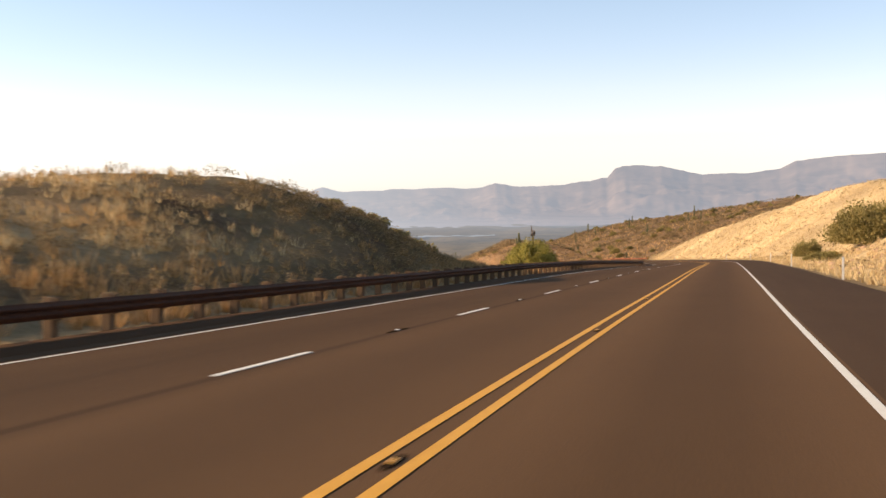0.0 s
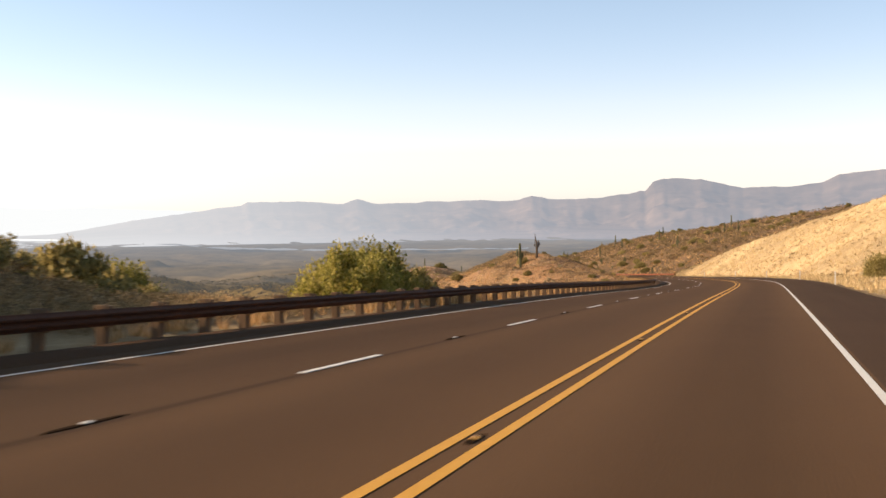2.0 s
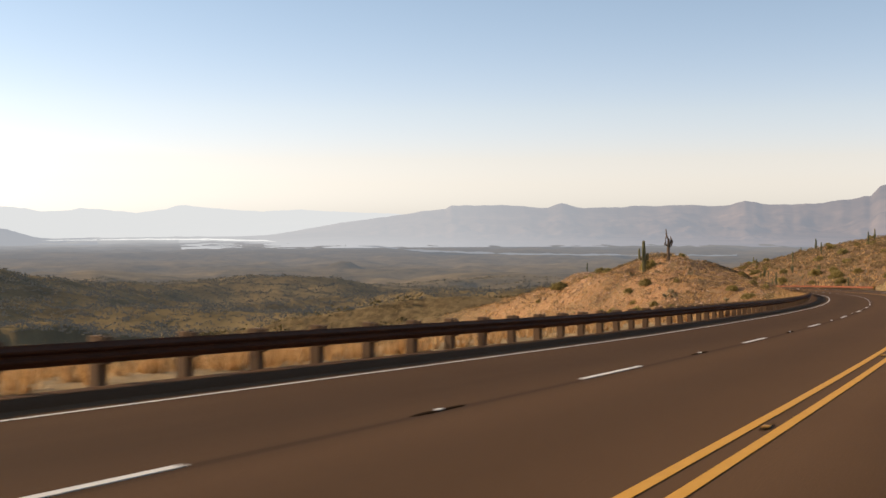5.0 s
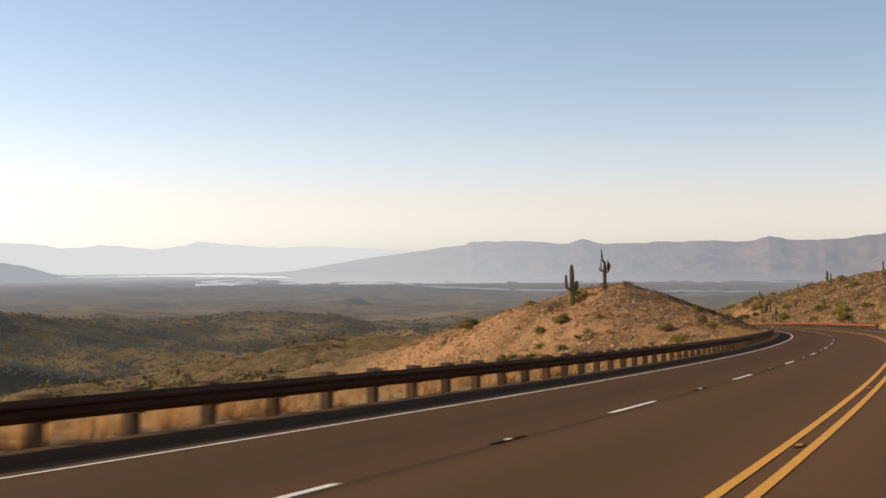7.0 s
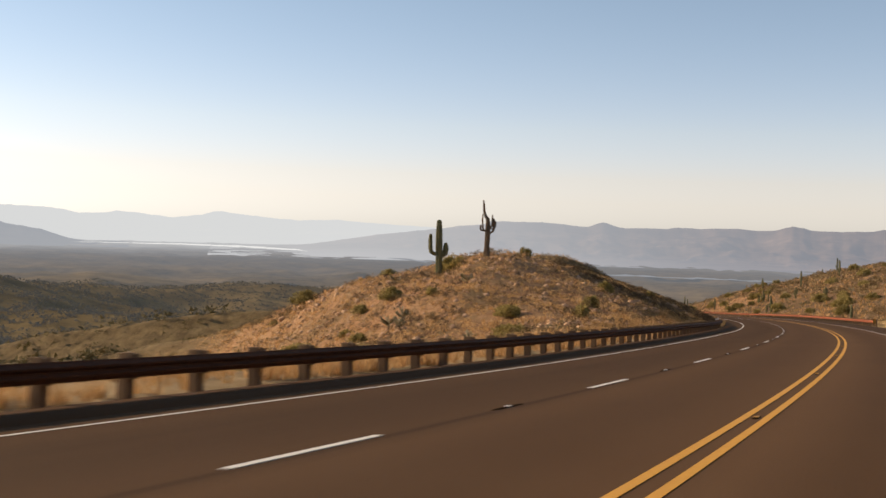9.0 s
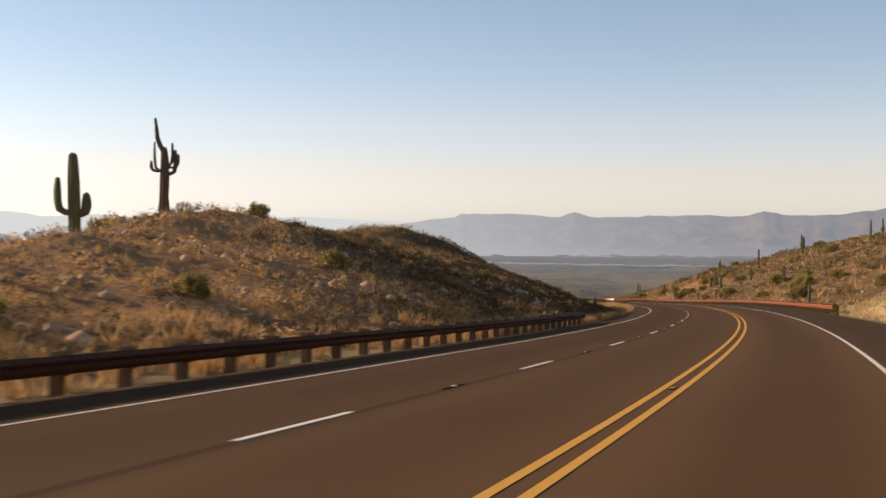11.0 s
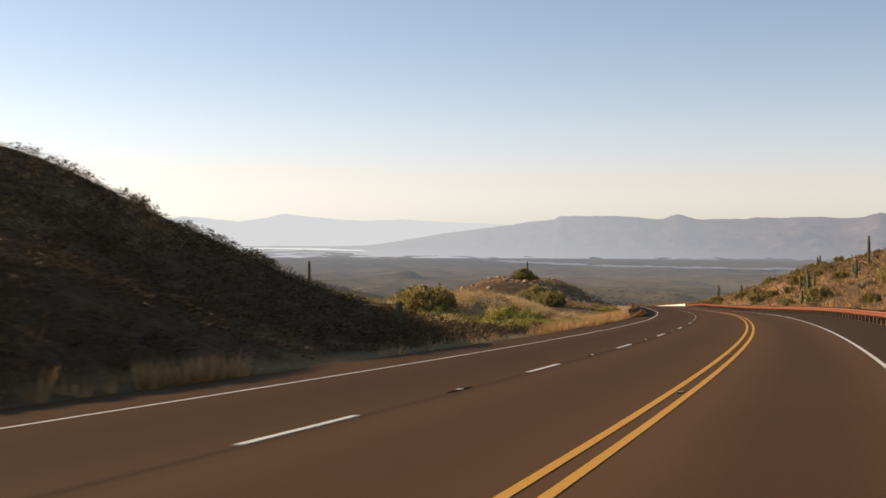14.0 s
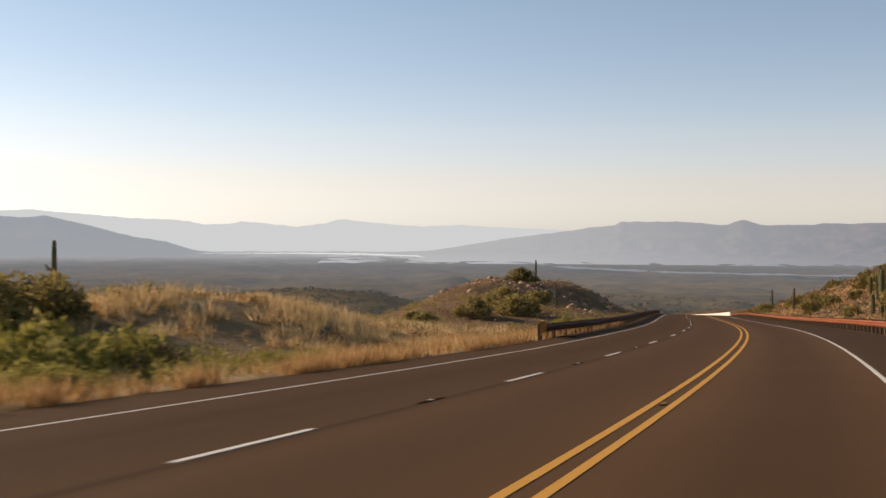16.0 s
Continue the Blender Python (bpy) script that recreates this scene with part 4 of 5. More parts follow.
for s, u, h, k in RIGHT_SAGUAROS:
    saguaro(NAMES[k], s, u, h, SHAPES[k], False, 0.15 + 0.015 * h)


# ---- bushes ----
def crown_arrays(rng, clumps, leaves, leaf, spread=(1, 1, 1), droop=0.0):
    """Leaf triangles in clumps that fill a lumpy dome of unit radius; verts, tris and the clumps' centres."""
    cs = []
    while len(cs) < clumps:
        p = rng.uniform(-1, 1, 3)
        p[2] = abs(p[2])
        r = np.linalg.norm(p)
        if 0.3 < r < 0.92:
            cs.append(p * (0.55 + 0.45 * r) / max(r, 0.4) * 0.86 if len(cs) % 3 else p)
    cs = np.array(cs)
    pick = rng.randint(clumps, size=leaves)
    c = cs[pick] * np.array(spread)
    rad = rng.uniform(0.17, 0.33, clumps)[pick]
    # sprays of fine leaves outside, coarser ones in the heart
    fine = rng.rand(leaves) < 0.78
    q = rng.normal(size=(leaves, 3))
    q *= (np.where(fine, rng.rand(leaves) ** 0.3, 0.7 * rng.rand(leaves) ** 0.5) * rad / np.linalg.norm(q, axis=1))[:, None]
    out = q / np.linalg.norm(q, axis=1)[:, None]
    c = c + q
    d = rng.normal(size=(leaves, 3)) * 0.7 + out * 0.8 + np.array([0, 0, 0.35 - droop])
    d /= np.linalg.norm(d, axis=1)[:, None]
    e = np.cross(d, rng.normal(size=(leaves, 3)))
    e /= np.linalg.norm(e, axis=1)[:, None]
    ln = (leaf * rng.uniform(0.6, 1.4, leaves) * np.where(fine, 1.0, 1.35))[:, None]
    v = np.stack([c - e * ln * 0.36, c + e * ln * 0.36, c + d * ln], 1).reshape(-1, 3)
    v[:, 2] = np.maximum(v[:, 2], 0.01)
    return v, np.arange(len(v)).reshape(-1, 3), cs * np.array(spread)


def bush(kind, seed, mat, clumps, leaves, leaf, bare=False):
    """A thing of unit height: a trunk that forks into limbs, and a crown."""
    rng = np.random.RandomState(seed)
    v, tr, cs = crown_arrays(rng, clumps, leaves, leaf, (1.15, 1.15, 0.9))
    top = new(kind)
    lv, lf = [], []
    for c in cs[rng.permutation(len(cs))[:min(9, len(cs))]]:
        base = Vector(rng.uniform(-0.06, 0.06, 3))
        base.z = -0.08
        mid = Vector(c) * 0.5 + Vector((*rng.uniform(-0.08, 0.08, 2), 0.05))
        a, f = tube([base, mid * 0.55, mid, Vector(c)], [0.035, 0.028, 0.018, 0.007], 5, 0.0, False)
        lf += [tuple(i + len(lv) for i in q) for q in f]
        lv += a
    part("trunk", mesh_from("trunk", lv, lf, M_BARK), top, "forked twiggy trunk")
    part("crown", triangles("crown", v, tr, mat), top)
    return top


BUSHES = {}


def plant(kind, label, s, u, height, width, turn=0.0, sink=0.05):
    """Sets a bush of that kind on the ground."""
    m = Matrix.Translation(placed(s, u, -sink)[0]) @ Matrix.LocRotScale(None, Euler((0, 0, turn)), (width / 2.3, width / 2.3, height / 1.05))
    name, variants = KINDS[kind]
    pick = int(s * 7 + abs(u) * 3) % len(variants)
    key = (kind, pick)
    if key not in BUSHES:
        BUSHES[key] = tagged(bush(name, *variants[pick]), label, "bush", name.replace("_", " ") + " plants")
        BUSHES[key].matrix_basis = m
        ob = BUSHES[key]
        # the base keeps unit scale for its copies
        return ob
    src = BUSHES[key]
    made = {}
    for o in (src, *src.children_recursive):
        made[o] = o.copy()
        scene.collection.objects.link(made[o])
        made[o].parent = made.get(o.parent, o.parent)
    made[src].matrix_basis = m
    return tagged(made[src], label)


KINDS = {"green": ("palo_verde_bush", [(21, M_GREEN, 70, 18000, 0.05), (22, M_GREEN, 60, 17000, 0.05)]),
         "olive": ("creosote_bush", [(31, M_OLIVE, 44, 4600, 0.088), (32, M_OLIVE, 40, 4300, 0.088), (33, M_OLIVE, 50, 4900, 0.088)]),
         "tree": ("palo_verde_tree", [(61, M_OLIVE, 80, 20000, 0.045), (62, M_OLIVE, 60, 14000, 0.052)]),
         "slope": ("creosote_bush", [(34, M_OLIVE, 30, 1900, 0.12), (35, M_OLIVE, 26, 1700, 0.12), (36, M_OLIVE, 34, 2000, 0.12)]),
         "bright": ("desert_broom_bush", [(41, M_BRIGHT, 50, 5200, 0.082), (42, M_BRIGHT, 46, 5000, 0.082)]),
         "low": ("desert_broom_shrub", [(43, M_BRIGHT, 26, 1500, 0.12), (44, M_BRIGHT, 22, 1400, 0.12)]),
         "dry": ("brittle_bush", [(51, M_BRITTLE, 30, 2200, 0.055), (52, M_BRITTLE, 26, 2000, 0.055)])}

plant("green", "large yellow-green palo verde bush behind the guardrail", 85.2, -12.9, 2.7, 4.4)
plant("green", "rounded palo verde bush behind the guardrail", 89.4, -13.6, 3.0, 4.8, 1.0)
plant("olive", "dark rounded bush behind the guardrail", 94.0, -13.4, 2.0, 3.4)
plant("green", "olive bush on the low end of the hill", 83.5, -22.0, 2.3, 4.6, 1.0)
plant("olive", "dark bush on the low end of the hill", 81.8, -19.6, 1.3, 2.4)
plant("olive", "dark bush along the hill's brow", 72, -20.5, 0.9, 2.2)
plant("olive", "dark bush along the hill's brow", 77.0, -21.8, 1.4, 3.2, 2.0)
plant("olive", "rounded olive bush on the hill's brow", 78.5, -20.1, 2.3, 4.6)
plant("olive", "sparse bush on the hill's shoulder", 69.4, -24, 2.0, 3.0)
plant("dry", "sparse dry bush on the hill's shoulder", 73.5, -25, 1.3, 2.0)
for s, u, h, w in ((60.5, -20.4, 0.7, 2.0), (63.8, -20.2, 0.8, 2.2), (67, -19.8, 0.9, 2.4), (70.4, -19.4, 0.9, 2.2), (73.8, -19.6, 1.1, 2.8)):
    plant("olive", "dark olive bush along the crest of the first hill", s, u, h, w, s)
plant("dry", "pale dry bush on the hill's brow", 58, -21, 1.0, 2.2)
plant("dry", "sparse pale bush on the dark hill's edge", 375.6, -27.6, 2.3, 2.6)
plant("green", "green bush below the guardrail", 125, -17.0, 1.7, 2.6)
plant("tree", "wide olive palo verde tree on the grassy bank", 130, 18.0, 5.2, 11.0)
plant("tree", "olive bush beside the marker posts", 155, 13.2, 2.9, 4.4, 2.0)
plant("olive", "low dark bush at the foot of the bank", 112, 11.0, 1.1, 3.6)
plant("olive", "olive bush at the foot of the bank", 120, 12.5, 1.3, 3.2)
plant("bright", "bright green bush beside the road's grass strip", 402.4, -15.4, 2.2, 4.2)
plant("bright", "bright green bush beside the road's grass strip", 404.8, -14.6, 1.8, 3.4, 2.0)
plant("bright", "low bright green shrub at the roadside", 385.8, -11.9, 0.75, 1.5)
plant("bright", "low bright green shrub at the roadside", 388.2, -11.9, 0.7, 1.5)
plant("bright", "yellow-green shrub behind the roadside grass", 392, -14.2, 1.1, 2.6)
plant("bright", "yellow-green shrub behind the roadside grass", 395.5, -15.4, 1.2, 2.8)
plant("bright", "yellow-green shrub behind the roadside grass", 390, -16.8, 1.2, 2.4)
for s, u, h, w in ((393.5, -13.0, 1.0, 2.8), (396.5, -13.4, 1.2, 3.2), (399, -12.8, 0.9, 2.4), (397.5, -17.2, 1.3, 3.4), (401, -19.2, 1.4, 3.6), (394, -19.5, 1.3, 3.2)):
    plant("bright", "yellow-green shrub among dry roadside grass", s, u, h, w, s)
plant("olive", "dark olive bush behind the green shrubs", 412, -24, 2.6, 6.4)
plant("olive", "dark olive bush behind the green shrubs", 405, -24, 1.5, 4.6)
plant("olive", "olive bush on the flat behind the roadside", 399, -23, 1.6, 3.6)
plant("olive", "olive bush on the rocky mound", 581, -33.5, 3.0, 7.0)
plant("olive", "dark bush on the rocky mound's face", 562, -28, 2.6, 6.0)
plant("olive", "dark bush on the rocky mound's face", 548, -27, 2.4, 5.0)
plant("olive", "olive bush at the mound's foot", 505, -23, 3.0, 6.4)
plant("olive", "olive bush at the mound's foot", 513, -26, 3.0, 6.0, 1.0)
plant("olive", "olive bush at the mound's foot", 498, -27, 2.4, 5.0, 2.0)
plant("olive", "olive bush among brush on the flat", 470, -26, 1.8, 4.0)
plant("olive", "olive bush among brush on the flat", 462, -34, 2.0, 4.6, 1.0)
plant("olive", "olive bush among brush on the flat", 484, -36, 2.2, 5.0, 2.0)
plant("bright", "yellow-green shrub beside the guardrail", 470, -13.6, 1.1, 3.0)
plant("bright", "yellow-green shrub beside the guardrail", 480, -13.2, 1.1, 3.2)
plant("olive", "olive bush on the cactus mound", 276, -19.5, 0.9, 2.0)
plant("olive", "olive bush beside the saguaros on the mound", 311.5, -34.1, 2.2, 3.6)
plant("olive", "dark bush on the mound's flank", 291, -33, 1.2, 2.6)
plant("olive", "dark bush on the mound's far flank", 313, -49.8, 1.6, 4.2)
plant("olive", "small dark bush beside the cactus mound's top", 314, -41.4, 1.0, 2.4)
for s, u, h, w in ((268, -17, 1.0, 2.4), (262, -22, 1.1, 2.8), (272, -32, 1.3, 3.0), (284, -37, 1.3, 3.0), (256, -28, 1.2, 3.0)):
    plant("olive", "olive bush on the lower flank of the mound", s, u, h, w)
rng = np.random.RandomState(41)
for k in range(34):
    s, u = rng.uniform(258, 334), -13 - 46 * rng.rand()
    h = rng.uniform(0.6, 1.25)
    plant("slope" if rng.rand() < 0.6 else "dry", "small olive bush on the stony cactus mound", s, u, h, h * rng.uniform(1.5, 2.1), rng.rand() * 6)
for k in range(26):
    s, u = rng.uniform(386, 412), -12.5 - 13 * rng.rand()
    h = rng.uniform(0.7, 1.3)
    plant("low" if rng.rand() < 0.6 else "dry", "low yellow-green shrub in the roadside grass", s, u, h, h * rng.uniform(1.6, 2.4), rng.rand() * 6)
rng = np.random.RandomState(12)
for k in range(110):
    s, u = rng.uniform(372, 640), 11.5 + 95 * rng.rand() ** 1.5
    h = rng.uniform(1.2, 2.4)
    plant("slope" if rng.rand() < 0.85 else "dry", "round olive bush on the brushy slope", s, u, h, h * rng.uniform(1.6, 2.3), rng.rand() * 6)


# ---- chollas ----
def cholla(s, u, height, seed):
    """A jointed cholla: a short trunk and a bristly crown of stubby joints."""
    rng = np.random.RandomState(seed)
    top = tagged(new("cholla"), "pale spiny cholla cactus on stony ground", "cactus", "chollas")
    v, f = tube([(0, 0, -0.2), (0.02, 0.01, 0.3 * height), (0, 0.02, 0.5 * height)], [0.07, 0.06, 0.05], 7)
    part("trunk", mesh_from("trunk", v, f, M_CACTUS_DRY), top)
    vs, fs = [], []
    for k in range(16):
        a, z = rng.rand() * 6.28, rng.uniform(0.35, 0.6) * height
        p0 = Vector((0, 0, z))
        p1 = p0 + Vector((math.cos(a), math.sin(a), rng.uniform(0.1, 0.9))) * height * 0.22
        p2 = p1 + Vector((math.cos(a + rng.uniform(-1, 1)), math.sin(a), rng.uniform(0.5, 1.5))) * height * 0.15
        tv, tf = tube([p0, p1, p2], [0.04, 0.055, 0.05], 7, 0.12)
        fs += [tuple(i + len(vs) for i in q) for q in tf]
        vs += tv
    part("joints", mesh_from("joints", vs, fs, M_CHOLLA), top, "pale spiny joints")
    top.location = placed(s, u, -0.05)[0]
    return top


for k, (s, u, h) in enumerate(((279.8, -29, 1.4), (281, -28.4, 1.3), (278, -27.5, 1.1), (270, -20, 1.0), (288, -26, 1.2), (300, -36, 1.2), (392, -19, 1.0), (394, -22, 1.1), (420, -34, 1.2), (470, 17, 1.6), (474, 18.5, 1.5), (500, 20, 1.7), (440, 17, 1.5), (430, 20, 1.6), (520, 24, 1.6), (460, 25, 1.7), (540, -26, 1.4), (533, -25, 1.4))):
    cholla(s, u, h, 100 + k)


# ---- scattered growth and stones ----
def blades(rng, n, height, spread, width):
    a, r = rng.rand(n) * 6.283, spread * rng.rand(n) ** 0.6
    c = np.stack([np.cos(a) * r * 0.5, np.sin(a) * r * 0.5, np.full(n, -0.04)], 1)
    h = height * rng.uniform(0.55, 1.1, n)
    tip = c + np.stack([np.cos(a) * r * rng.uniform(0.5, 1.4, n), np.sin(a) * r * rng.uniform(0.5, 1.4, n), h], 1)
    b = rng.rand(n) * 6.283
    side = np.stack([np.cos(b), np.sin(b), np.zeros(n)], 1) * width
    v = np.stack([c - side, c + side, tip], 1).reshape(-1, 3)
    return v, np.arange(len(v)).reshape(-1, 3)


def clump(rng, n, leaf):
    v, t, _ = crown_arrays(rng, 9, n, leaf, (1, 1, 0.8))
    return v * np.array([0.75, 0.75, 0.62]), t


def stone(rng):
    bm = bmesh.new()
    bmesh.ops.create_icosphere(bm, subdivisions=1, radius=0.5)
    v = np.array([q.co[:] for q in bm.verts])
    bm.verts.ensure_lookup_table()
    t = np.array([[q.index for q in f.verts] for f in bm.faces])
    bm.free()
    return v * rng.uniform(0.6, 1.25, (len(v), 1)) * np.array([1, 0.8, 0.65]), t


rng = np.random.RandomState(3)
TUFTS = [blades(rng, 13, 1.0, 0.5, 0.034) for _ in range(6)]
FAR_TUFTS = [blades(rng, 8, 1.0, 0.6, 0.09) for _ in range(5)]
CLUMPS = [clump(rng, 170, 0.095) for _ in range(6)]
FINE_CLUMPS = [clump(rng, 220, 0.068) for _ in range(5)]
BANK_CLUMPS = [clump(rng, 95, 0.10) for _ in range(5)]
FACE_CLUMPS = [clump(rng, 58, 0.125) for _ in range(5)]
MID_CLUMPS = [clump(rng, 80, 0.12) for _ in range(5)]
DOT_CLUMPS = [clump(rng, 11, 0.45) for _ in range(4)]
FAR_CLUMPS = [clump(rng, 18, 0.34) for _ in range(5)]
STONES = [stone(rng) for _ in range(6)]


def spots(n, s0, s1, u0, u1, keep=None, power=1.0):
    """Random s and u in a band, thinned by keep(s, u) between 0 and 1."""
    s, u = rng.uniform(s0, s1, n), u0 + (u1 - u0) * rng.rand(n) ** power
    if keep is not None:
        ok = rng.rand(n) < keep(s, u)
        s, u = s[ok], u[ok]
    return s, u


def patchy(s, u, size=6.0):
    return np.clip(0.5 + 1.6 * fbm(s + 50.0, u * 1.0, size, 3), 0.05, 1)


# roadside straw under and behind the left rails
s, u = spots(9000, -30, 330, -9.9, -13.6, lambda s, u: patchy(s, u, 4.0) * np.where((s > 30) & (s < 92) & (u < -10.8), 0.2, 1), 1.4)
s2, u2 = spots(4200, 327, 480, -9.55, -13.5, lambda s, u: patchy(s, u, 4.0) * np.where((s < 382) & (u < -10.5), 0.05, 1) * np.where((s > 352) & (s < 378), 0.15, 1), 2.2)
s, u = np.concatenate([s, s2]), np.concatenate([u, u2])
scatter("dry_grass", "dry straw-coloured grass tufts along the road edge", "grass", TUFTS, placed(s, u), rng.uniform(0.28, 0.62, len(s)), M_STRAW, rng)
# straw on the hills to the left
s, u = spots(11000, 5, 118, -12, -45, lambda s, u: patchy(s, u, 3.5) * np.where((s > 38) & (s < 96) & (u > -22), 0.25, 1), 1.2)
s2, u2 = spots(17000, 246, 348, -11.5, -78, lambda s, u: 0.25 + 0.75 * patchy(s, u, 3.0), 1.1)
s3, u3 = spots(3500, 322, 400, -23, -48, lambda s, u: patchy(s, u, 5.0), 1.2)
s, u = np.concatenate([s, s2, s3]), np.concatenate([u, u2, u3])
scatter("hill_grass", "dry bunch grass on the stony hills", "grass", TUFTS, placed(s, u), rng.uniform(0.2, 0.45, len(s)), M_STRAW, rng)
s, u = spots(13000, 398, 470, -10.6, -36, lambda s, u: patchy(s, u, 2.5) ** 1.6 * np.where(s > 440, 0.5, np.where(s < 410, 0.35, 1)), 1.1)
scatter("mound_grass", "tall golden bunch grass over the low mounds", "grass", TUFTS, placed(s, u), rng.uniform(0.3, 0.5, len(s)) * (1 + 0.6 * step(13, 18, -u)), M_GOLD, rng)
# grass coloured pale gold over the sunlit part of the first hill
s, u = spots(3600, -5, 48, -13.5, -34, lambda s, u: patchy(s, u, 2.5) ** 1.5)
scatter("lit_grass", "bunch grass on the first hill, coloured pale gold where sunlit", "grass", TUFTS, placed(s, u), rng.uniform(0.25, 0.55, len(s)), M_GOLD, rng)
s, u = spots(1300, 406, 446, -11.5, -34, lambda s, u: patchy(s + 30, u, 2.5))
scatter("mound_bunches", "rounded straw bunches on the low mounds", "grass", CLUMPS, placed(s, u), rng.uniform(0.4, 0.8, len(s)), M_STRAW, rng)
# the golden cut slope to the right
s, u = spots(24000, 20, 372, 7.5, 48, lambda s, u: 0.4 + 0.6 * patchy(s, u, 5.0), 1.25)
scatter("slope_grass", "pale gold grass on the roadside slope", "grass", FAR_TUFTS, placed(s, u), rng.uniform(0.2, 0.45, len(s)), M_GOLD, rng)
# shrubs on the left hills
s, u = spots(3000, 5, 125, -10.8, -42, lambda s, u: (0.25 + 0.75 * patchy(s, u, 6.0)) * np.where(s < 38, 0.75, 1.2), 1.25)
scatter("near_scrub", "grey-green scrub on the first hill", "scrub", FINE_CLUMPS, placed(s, u), rng.uniform(0.45, 1.2, len(s)), M_SCRUB, rng)
s, u = spots(3400, 322, 396, -21, -46, lambda s, u: 0.4 + 0.6 * patchy(s, u, 5.0), 1.2)
scatter("hill_scrub", "grey-green scrub on the hills by the road", "scrub", BANK_CLUMPS, placed(s, u), rng.uniform(0.4, 1.0, len(s)), M_SCRUB, rng)
s, u = spots(2400, 44, 94, -11, -20, lambda s, u: 0.4 + 0.6 * patchy(s, u, 3.0))
scatter("slope_brush", "grey-brown brush on the shaded face of the first hill", "scrub", BANK_CLUMPS, placed(s, u), rng.uniform(0.35, 0.85, len(s)), M_SCRUB, rng)
# dark brush here stands in for shadows between the mound's clumps
s, u = spots(5200, 250, 350, -12, -80, lambda s, u: patchy(s, u, 5.0) * np.where((s - 310) ** 2 + (u + 32) ** 2 < 64, 0.15, 1))
scatter("mound_scrub", "low scrub on the stony mound, shade put into its colour", "scrub", MID_CLUMPS, placed(s, u), rng.uniform(0.35, 1.0, len(s)), M_BRUSH_SHADE, rng, (1.0, 1.4))
s, u = spots(5200, 250, 346, -11.5, -75, lambda s, u: patchy(s + 11, u, 3.0), 1.1)
scatter("mound_straw", "tall straw bunches on the stony mound", "grass", MID_CLUMPS, placed(s, u), rng.uniform(0.35, 0.85, len(s)), M_STRAW, rng, (1.0, 1.5))
s, u = spots(5200, 398, 690, -13, -75, lambda s, u: patchy(s, u, 9.0) * np.where((s < 440) & (u > -28), 0.12, 1), 1.1)
scatter("flat_scrub", "olive scrub on the flat beyond the mounds", "scrub", MID_CLUMPS, placed(s, u), rng.uniform(0.5, 1.4, len(s)), M_SCRUB, rng)
s, u = spots(1500, 5, 120, -13, -46, lambda s, u: patchy(s, u, 4.0))
scatter("straw_scrub", "pale straw-brown scrub on the first hill", "scrub", FINE_CLUMPS, placed(s, u), rng.uniform(0.4, 1.0, len(s)), M_BRITTLE, rng)
s, u = spots(5200, 250, 470, -12, -70, lambda s, u: patchy(s, u, 4.0) * np.where(s < 322, 1.0, np.where((s < 386) & (u > -24), 0.03, 1)))
scatter("dry_scrub", "dry straw-brown scrub on the hills", "scrub", MID_CLUMPS, placed(s, u), rng.uniform(0.4, 1.1, len(s)), M_BRITTLE, rng)
# brush on the bank below the rail
s, u = spots(6000, 104, 268, -13, -75, lambda s, u: 0.3 + 0.7 * patchy(s, u, 7.0), 1.2)
s2, u2 = spots(4200, 120, 400, -60, -130, lambda s, u: 0.3 + 0.7 * patchy(s, u, 9.0))
s, u = np.concatenate([s, s2]), np.concatenate([u, u2])
scatter("bank_scrub", "olive and straw scrub on the bank below the rail", "scrub", BANK_CLUMPS, placed(s, u), rng.uniform(0.4, 1.35, len(s)), M_SHRUB, rng)
s, u = spots(6000, 100, 268, -12, -60, lambda s, u: patchy(s, u, 5.0), 1.3)
scatter("bank_grass", "dry straw tufts on the bank below the rail", "grass", TUFTS[:3], placed(s, u), rng.uniform(0.3, 0.6, len(s)), M_STRAW, rng)
# cut faces get the shade-dark brush; paler scrub covers the lit ridge top
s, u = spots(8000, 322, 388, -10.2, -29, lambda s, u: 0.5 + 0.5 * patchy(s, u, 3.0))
# this patch darkens the mound's shaded right flank
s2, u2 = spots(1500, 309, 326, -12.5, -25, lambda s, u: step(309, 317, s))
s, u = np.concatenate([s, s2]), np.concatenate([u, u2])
scatter("face_scrub", "dense brush on the steep cut faces, brown darkened to carry their shade", "scrub", FACE_CLUMPS, placed(s, u), rng.uniform(0.4, 0.95, len(s)), M_BRUSH_SHADE, rng, (0.75, 1.1))
# leafy shrubs past the end of the ridge
s, u = spots(1000, 383, 412, -11.4, -25, lambda s, u: 0.4 + 0.6 * patchy(s, u, 4.0), 1.1)
scatter("green_shrubs", "yellow-green low shrubs in dry grass by the road", "scrub", CLUMPS, placed(s, u), rng.uniform(0.55, 1.3, len(s)), M_BRIGHT, rng)
s, u = spots(900, 388, 445, -22, -60, lambda s, u: 0.3 + 0.7 * patchy(s, u, 6.0))
scatter("olive_shrubs", "olive shrubs behind the roadside mounds", "scrub", MID_CLUMPS, placed(s, u), rng.uniform(0.7, 1.6, len(s)), M_OLIVE, rng)
s, u = spots(1300, 440, 560, -14, -50, lambda s, u: patchy(s, u, 6.0))
scatter("roadside_shrubs", "yellow-green and olive shrubs beside the far rail", "scrub", CLUMPS, placed(s, u), rng.uniform(0.6, 1.4, len(s)), M_OLIVE, rng)
# slope below the left rail, down to the valley
s, u = spots(15000, 100, 400, -92, -400, lambda s, u: 0.35 + 0.65 * patchy(s, u, 30.0), 1.2)
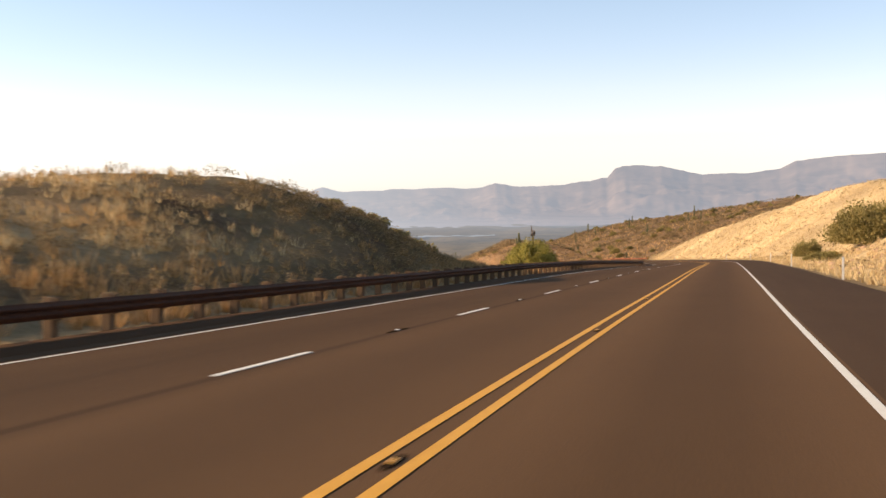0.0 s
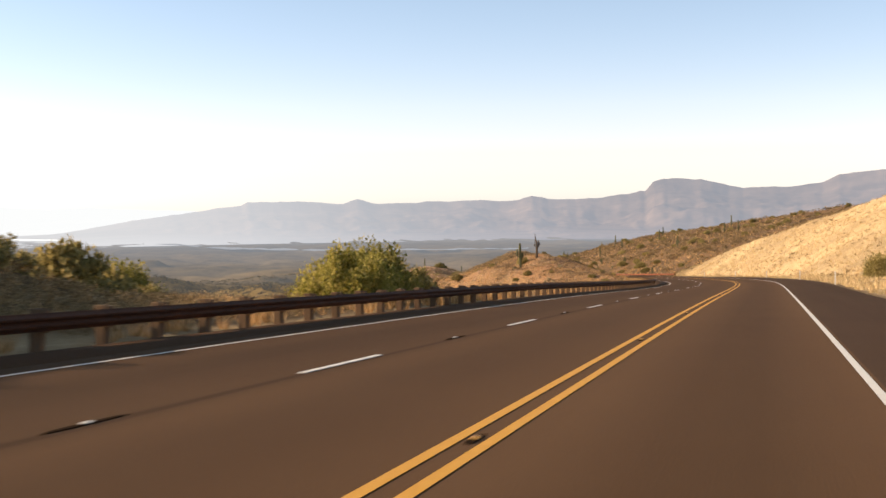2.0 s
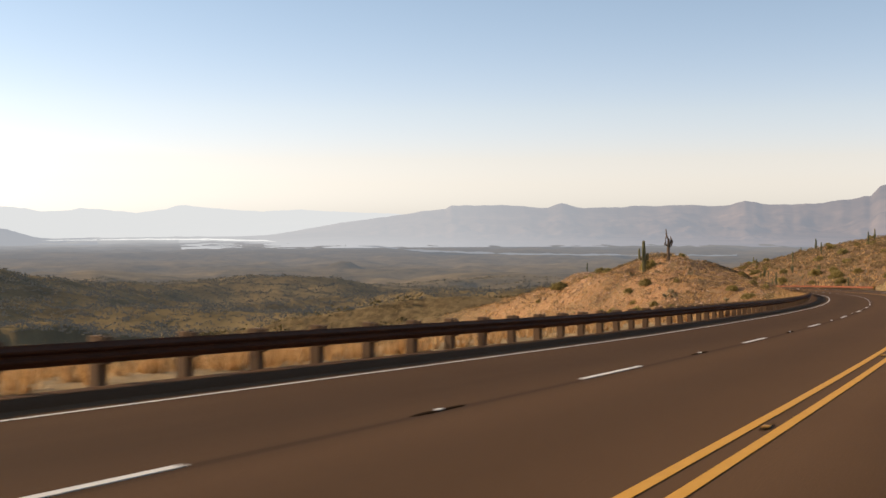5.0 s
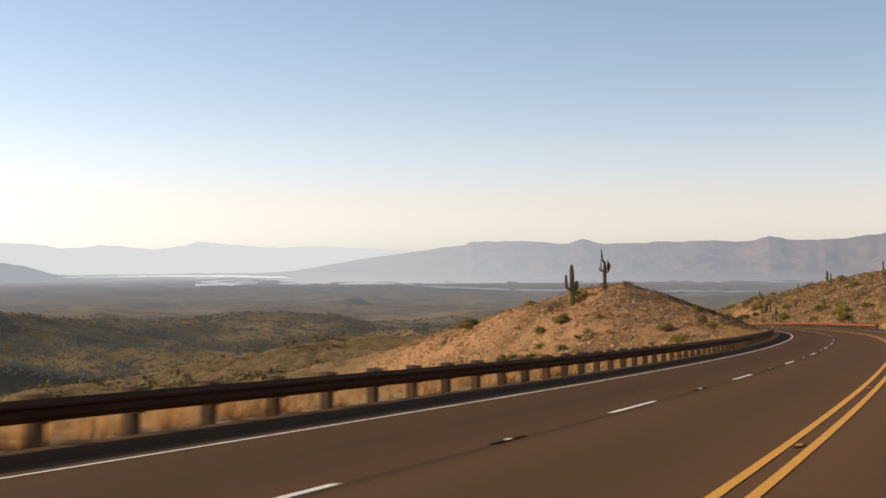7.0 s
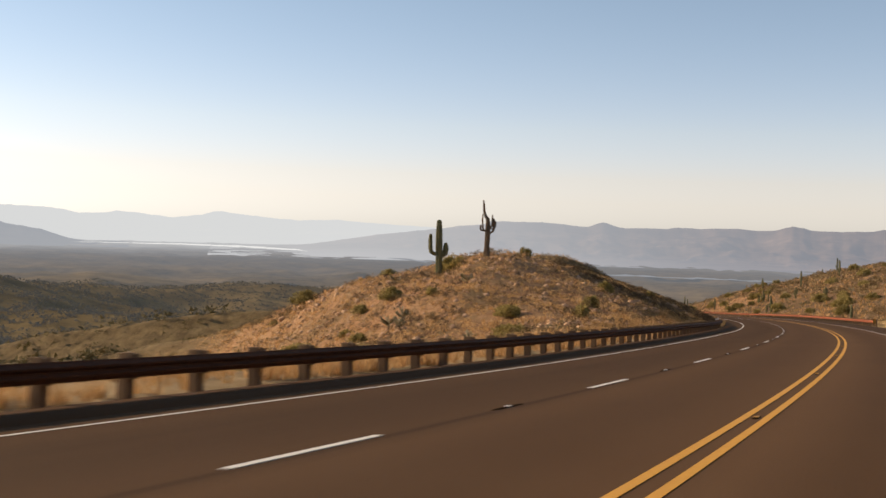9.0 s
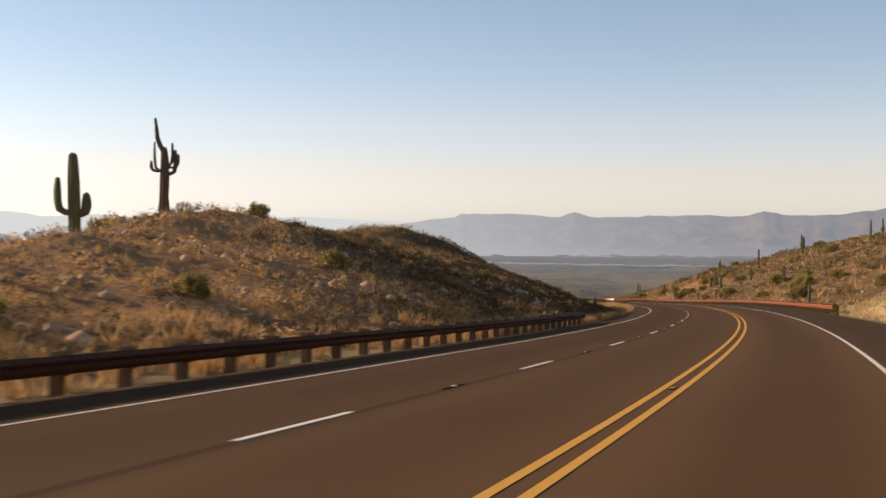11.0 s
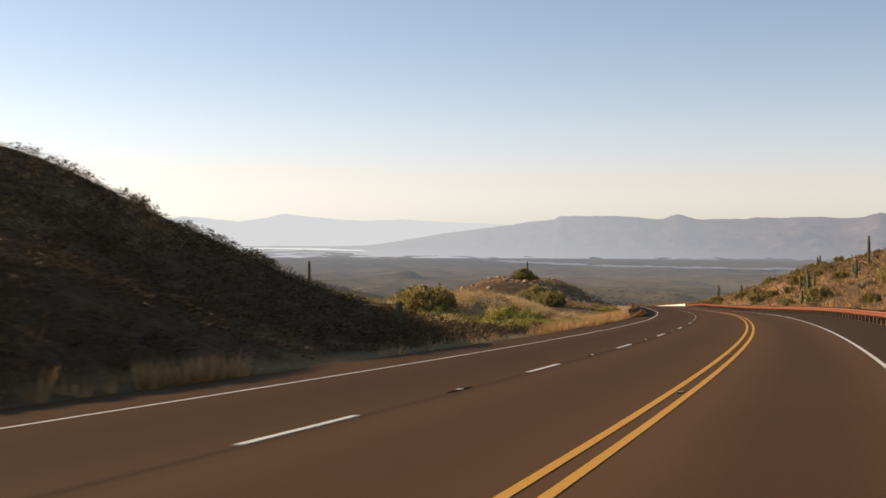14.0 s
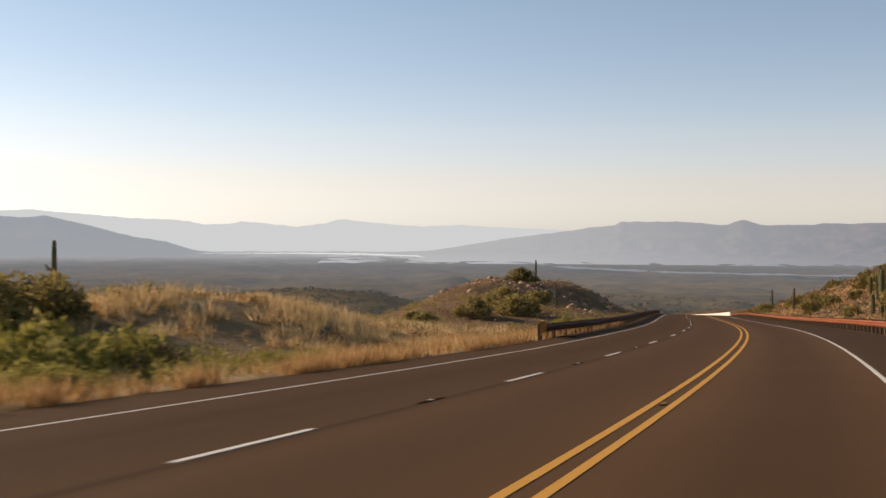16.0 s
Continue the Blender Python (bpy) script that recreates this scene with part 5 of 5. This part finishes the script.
s2, u2 = spots(9000, 400, 740, -60, -400, None, 1.0)
s, u = np.concatenate([s, s2]), np.concatenate([u, u2])
scatter("valley_scrub", "olive scrub down the slope below the road", "scrub", FAR_CLUMPS, placed(s, u), 0.9 + 2.6 * rng.rand(len(s)) ** 2, M_SHRUB, rng)
# dry clumps on the golden slope
s, u = spots(3000, -10, 370, 9.5, 48, lambda s, u: patchy(s, u, 6.0))
scatter("slope_clumps", "small dry clumps on the golden slope", "scrub", FAR_CLUMPS, placed(s, u), rng.uniform(0.3, 0.8, len(s)), M_BRITTLE, rng)
# brushy hill to the right
s, u = spots(2600, 362, 690, 10.5, 30, lambda s, u: 0.3 + 0.7 * patchy(s, u, 8.0))
scatter("roadside_scrub", "olive and brown scrub at the foot of the slope", "scrub", MID_CLUMPS, placed(s, u), rng.uniform(0.5, 1.3, len(s)), M_SHRUB, rng)
s, u = spots(10000, 350, 690, 26, 160, lambda s, u: 0.3 + 0.7 * patchy(s, u, 12.0), 1.2)
scatter("slope_scrub", "olive and brown scrub on the slope", "scrub", FAR_CLUMPS, placed(s, u), rng.uniform(0.7, 1.9, len(s)), M_SCRUB, rng)
s, u = spots(3800, 366, 660, 10, 120, None, 1.3)
scatter("slope_straw", "straw tufts between the scrub", "grass", FAR_TUFTS, placed(s, u), rng.uniform(0.4, 0.9, len(s)), M_STRAW, rng)
# stones
s, u = spots(9000, 252, 340, -12, -60, lambda s, u: patchy(s, u, 4.0))
s2, u2 = spots(1500, 480, 640, -15, -50, lambda s, u: patchy(s, u, 8.0))
s3, u3 = spots(3200, 368, 640, 10, 100, lambda s, u: patchy(s, u, 8.0))
s4, u4 = spots(350, 60, 130, 8.5, 20)
s, u = np.concatenate([s, s2, s3, s4]), np.concatenate([u, u2, u3, u4])
scatter("stones", "red-brown stones strewn over the slopes", "stones", STONES, placed(s, u), 0.11 + 0.65 * rng.rand(len(s)) ** 3.2, M_ROCK, rng)
s, u = spots(1100, 545, 650, -17, -52, lambda s, u: patchy(s, u, 8.0))
scatter("boulders", "brown boulders on the mound beside the bend", "stones", STONES, placed(s, u), 0.35 + 1.1 * rng.rand(len(s)) ** 2, M_ROCK, rng)
# far brush on the valley hills, with haze emission mixed into its colour
az, r = np.radians(rng.uniform(8, 62, 20000)), rng.uniform(330.0, 1300.0, 20000)
x, y = CENTRE[0] - r * np.sin(az), CENTRE[1] + r * np.cos(az)
ss, uu = road_su(np.stack([x, y], -1))
ok = (uu < -405) | (ss > 745)
x, y = x[ok], y[ok]
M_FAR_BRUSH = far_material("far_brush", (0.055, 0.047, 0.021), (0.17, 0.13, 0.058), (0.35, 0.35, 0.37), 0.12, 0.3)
scatter("far_brush", "dark brush dotted over the far hills, haze put into its colour", "scrub", DOT_CLUMPS, np.stack([x, y, valley(x, y) - 0.2], 1), rng.uniform(2.0, 4.5, len(x)), M_FAR_BRUSH, rng)
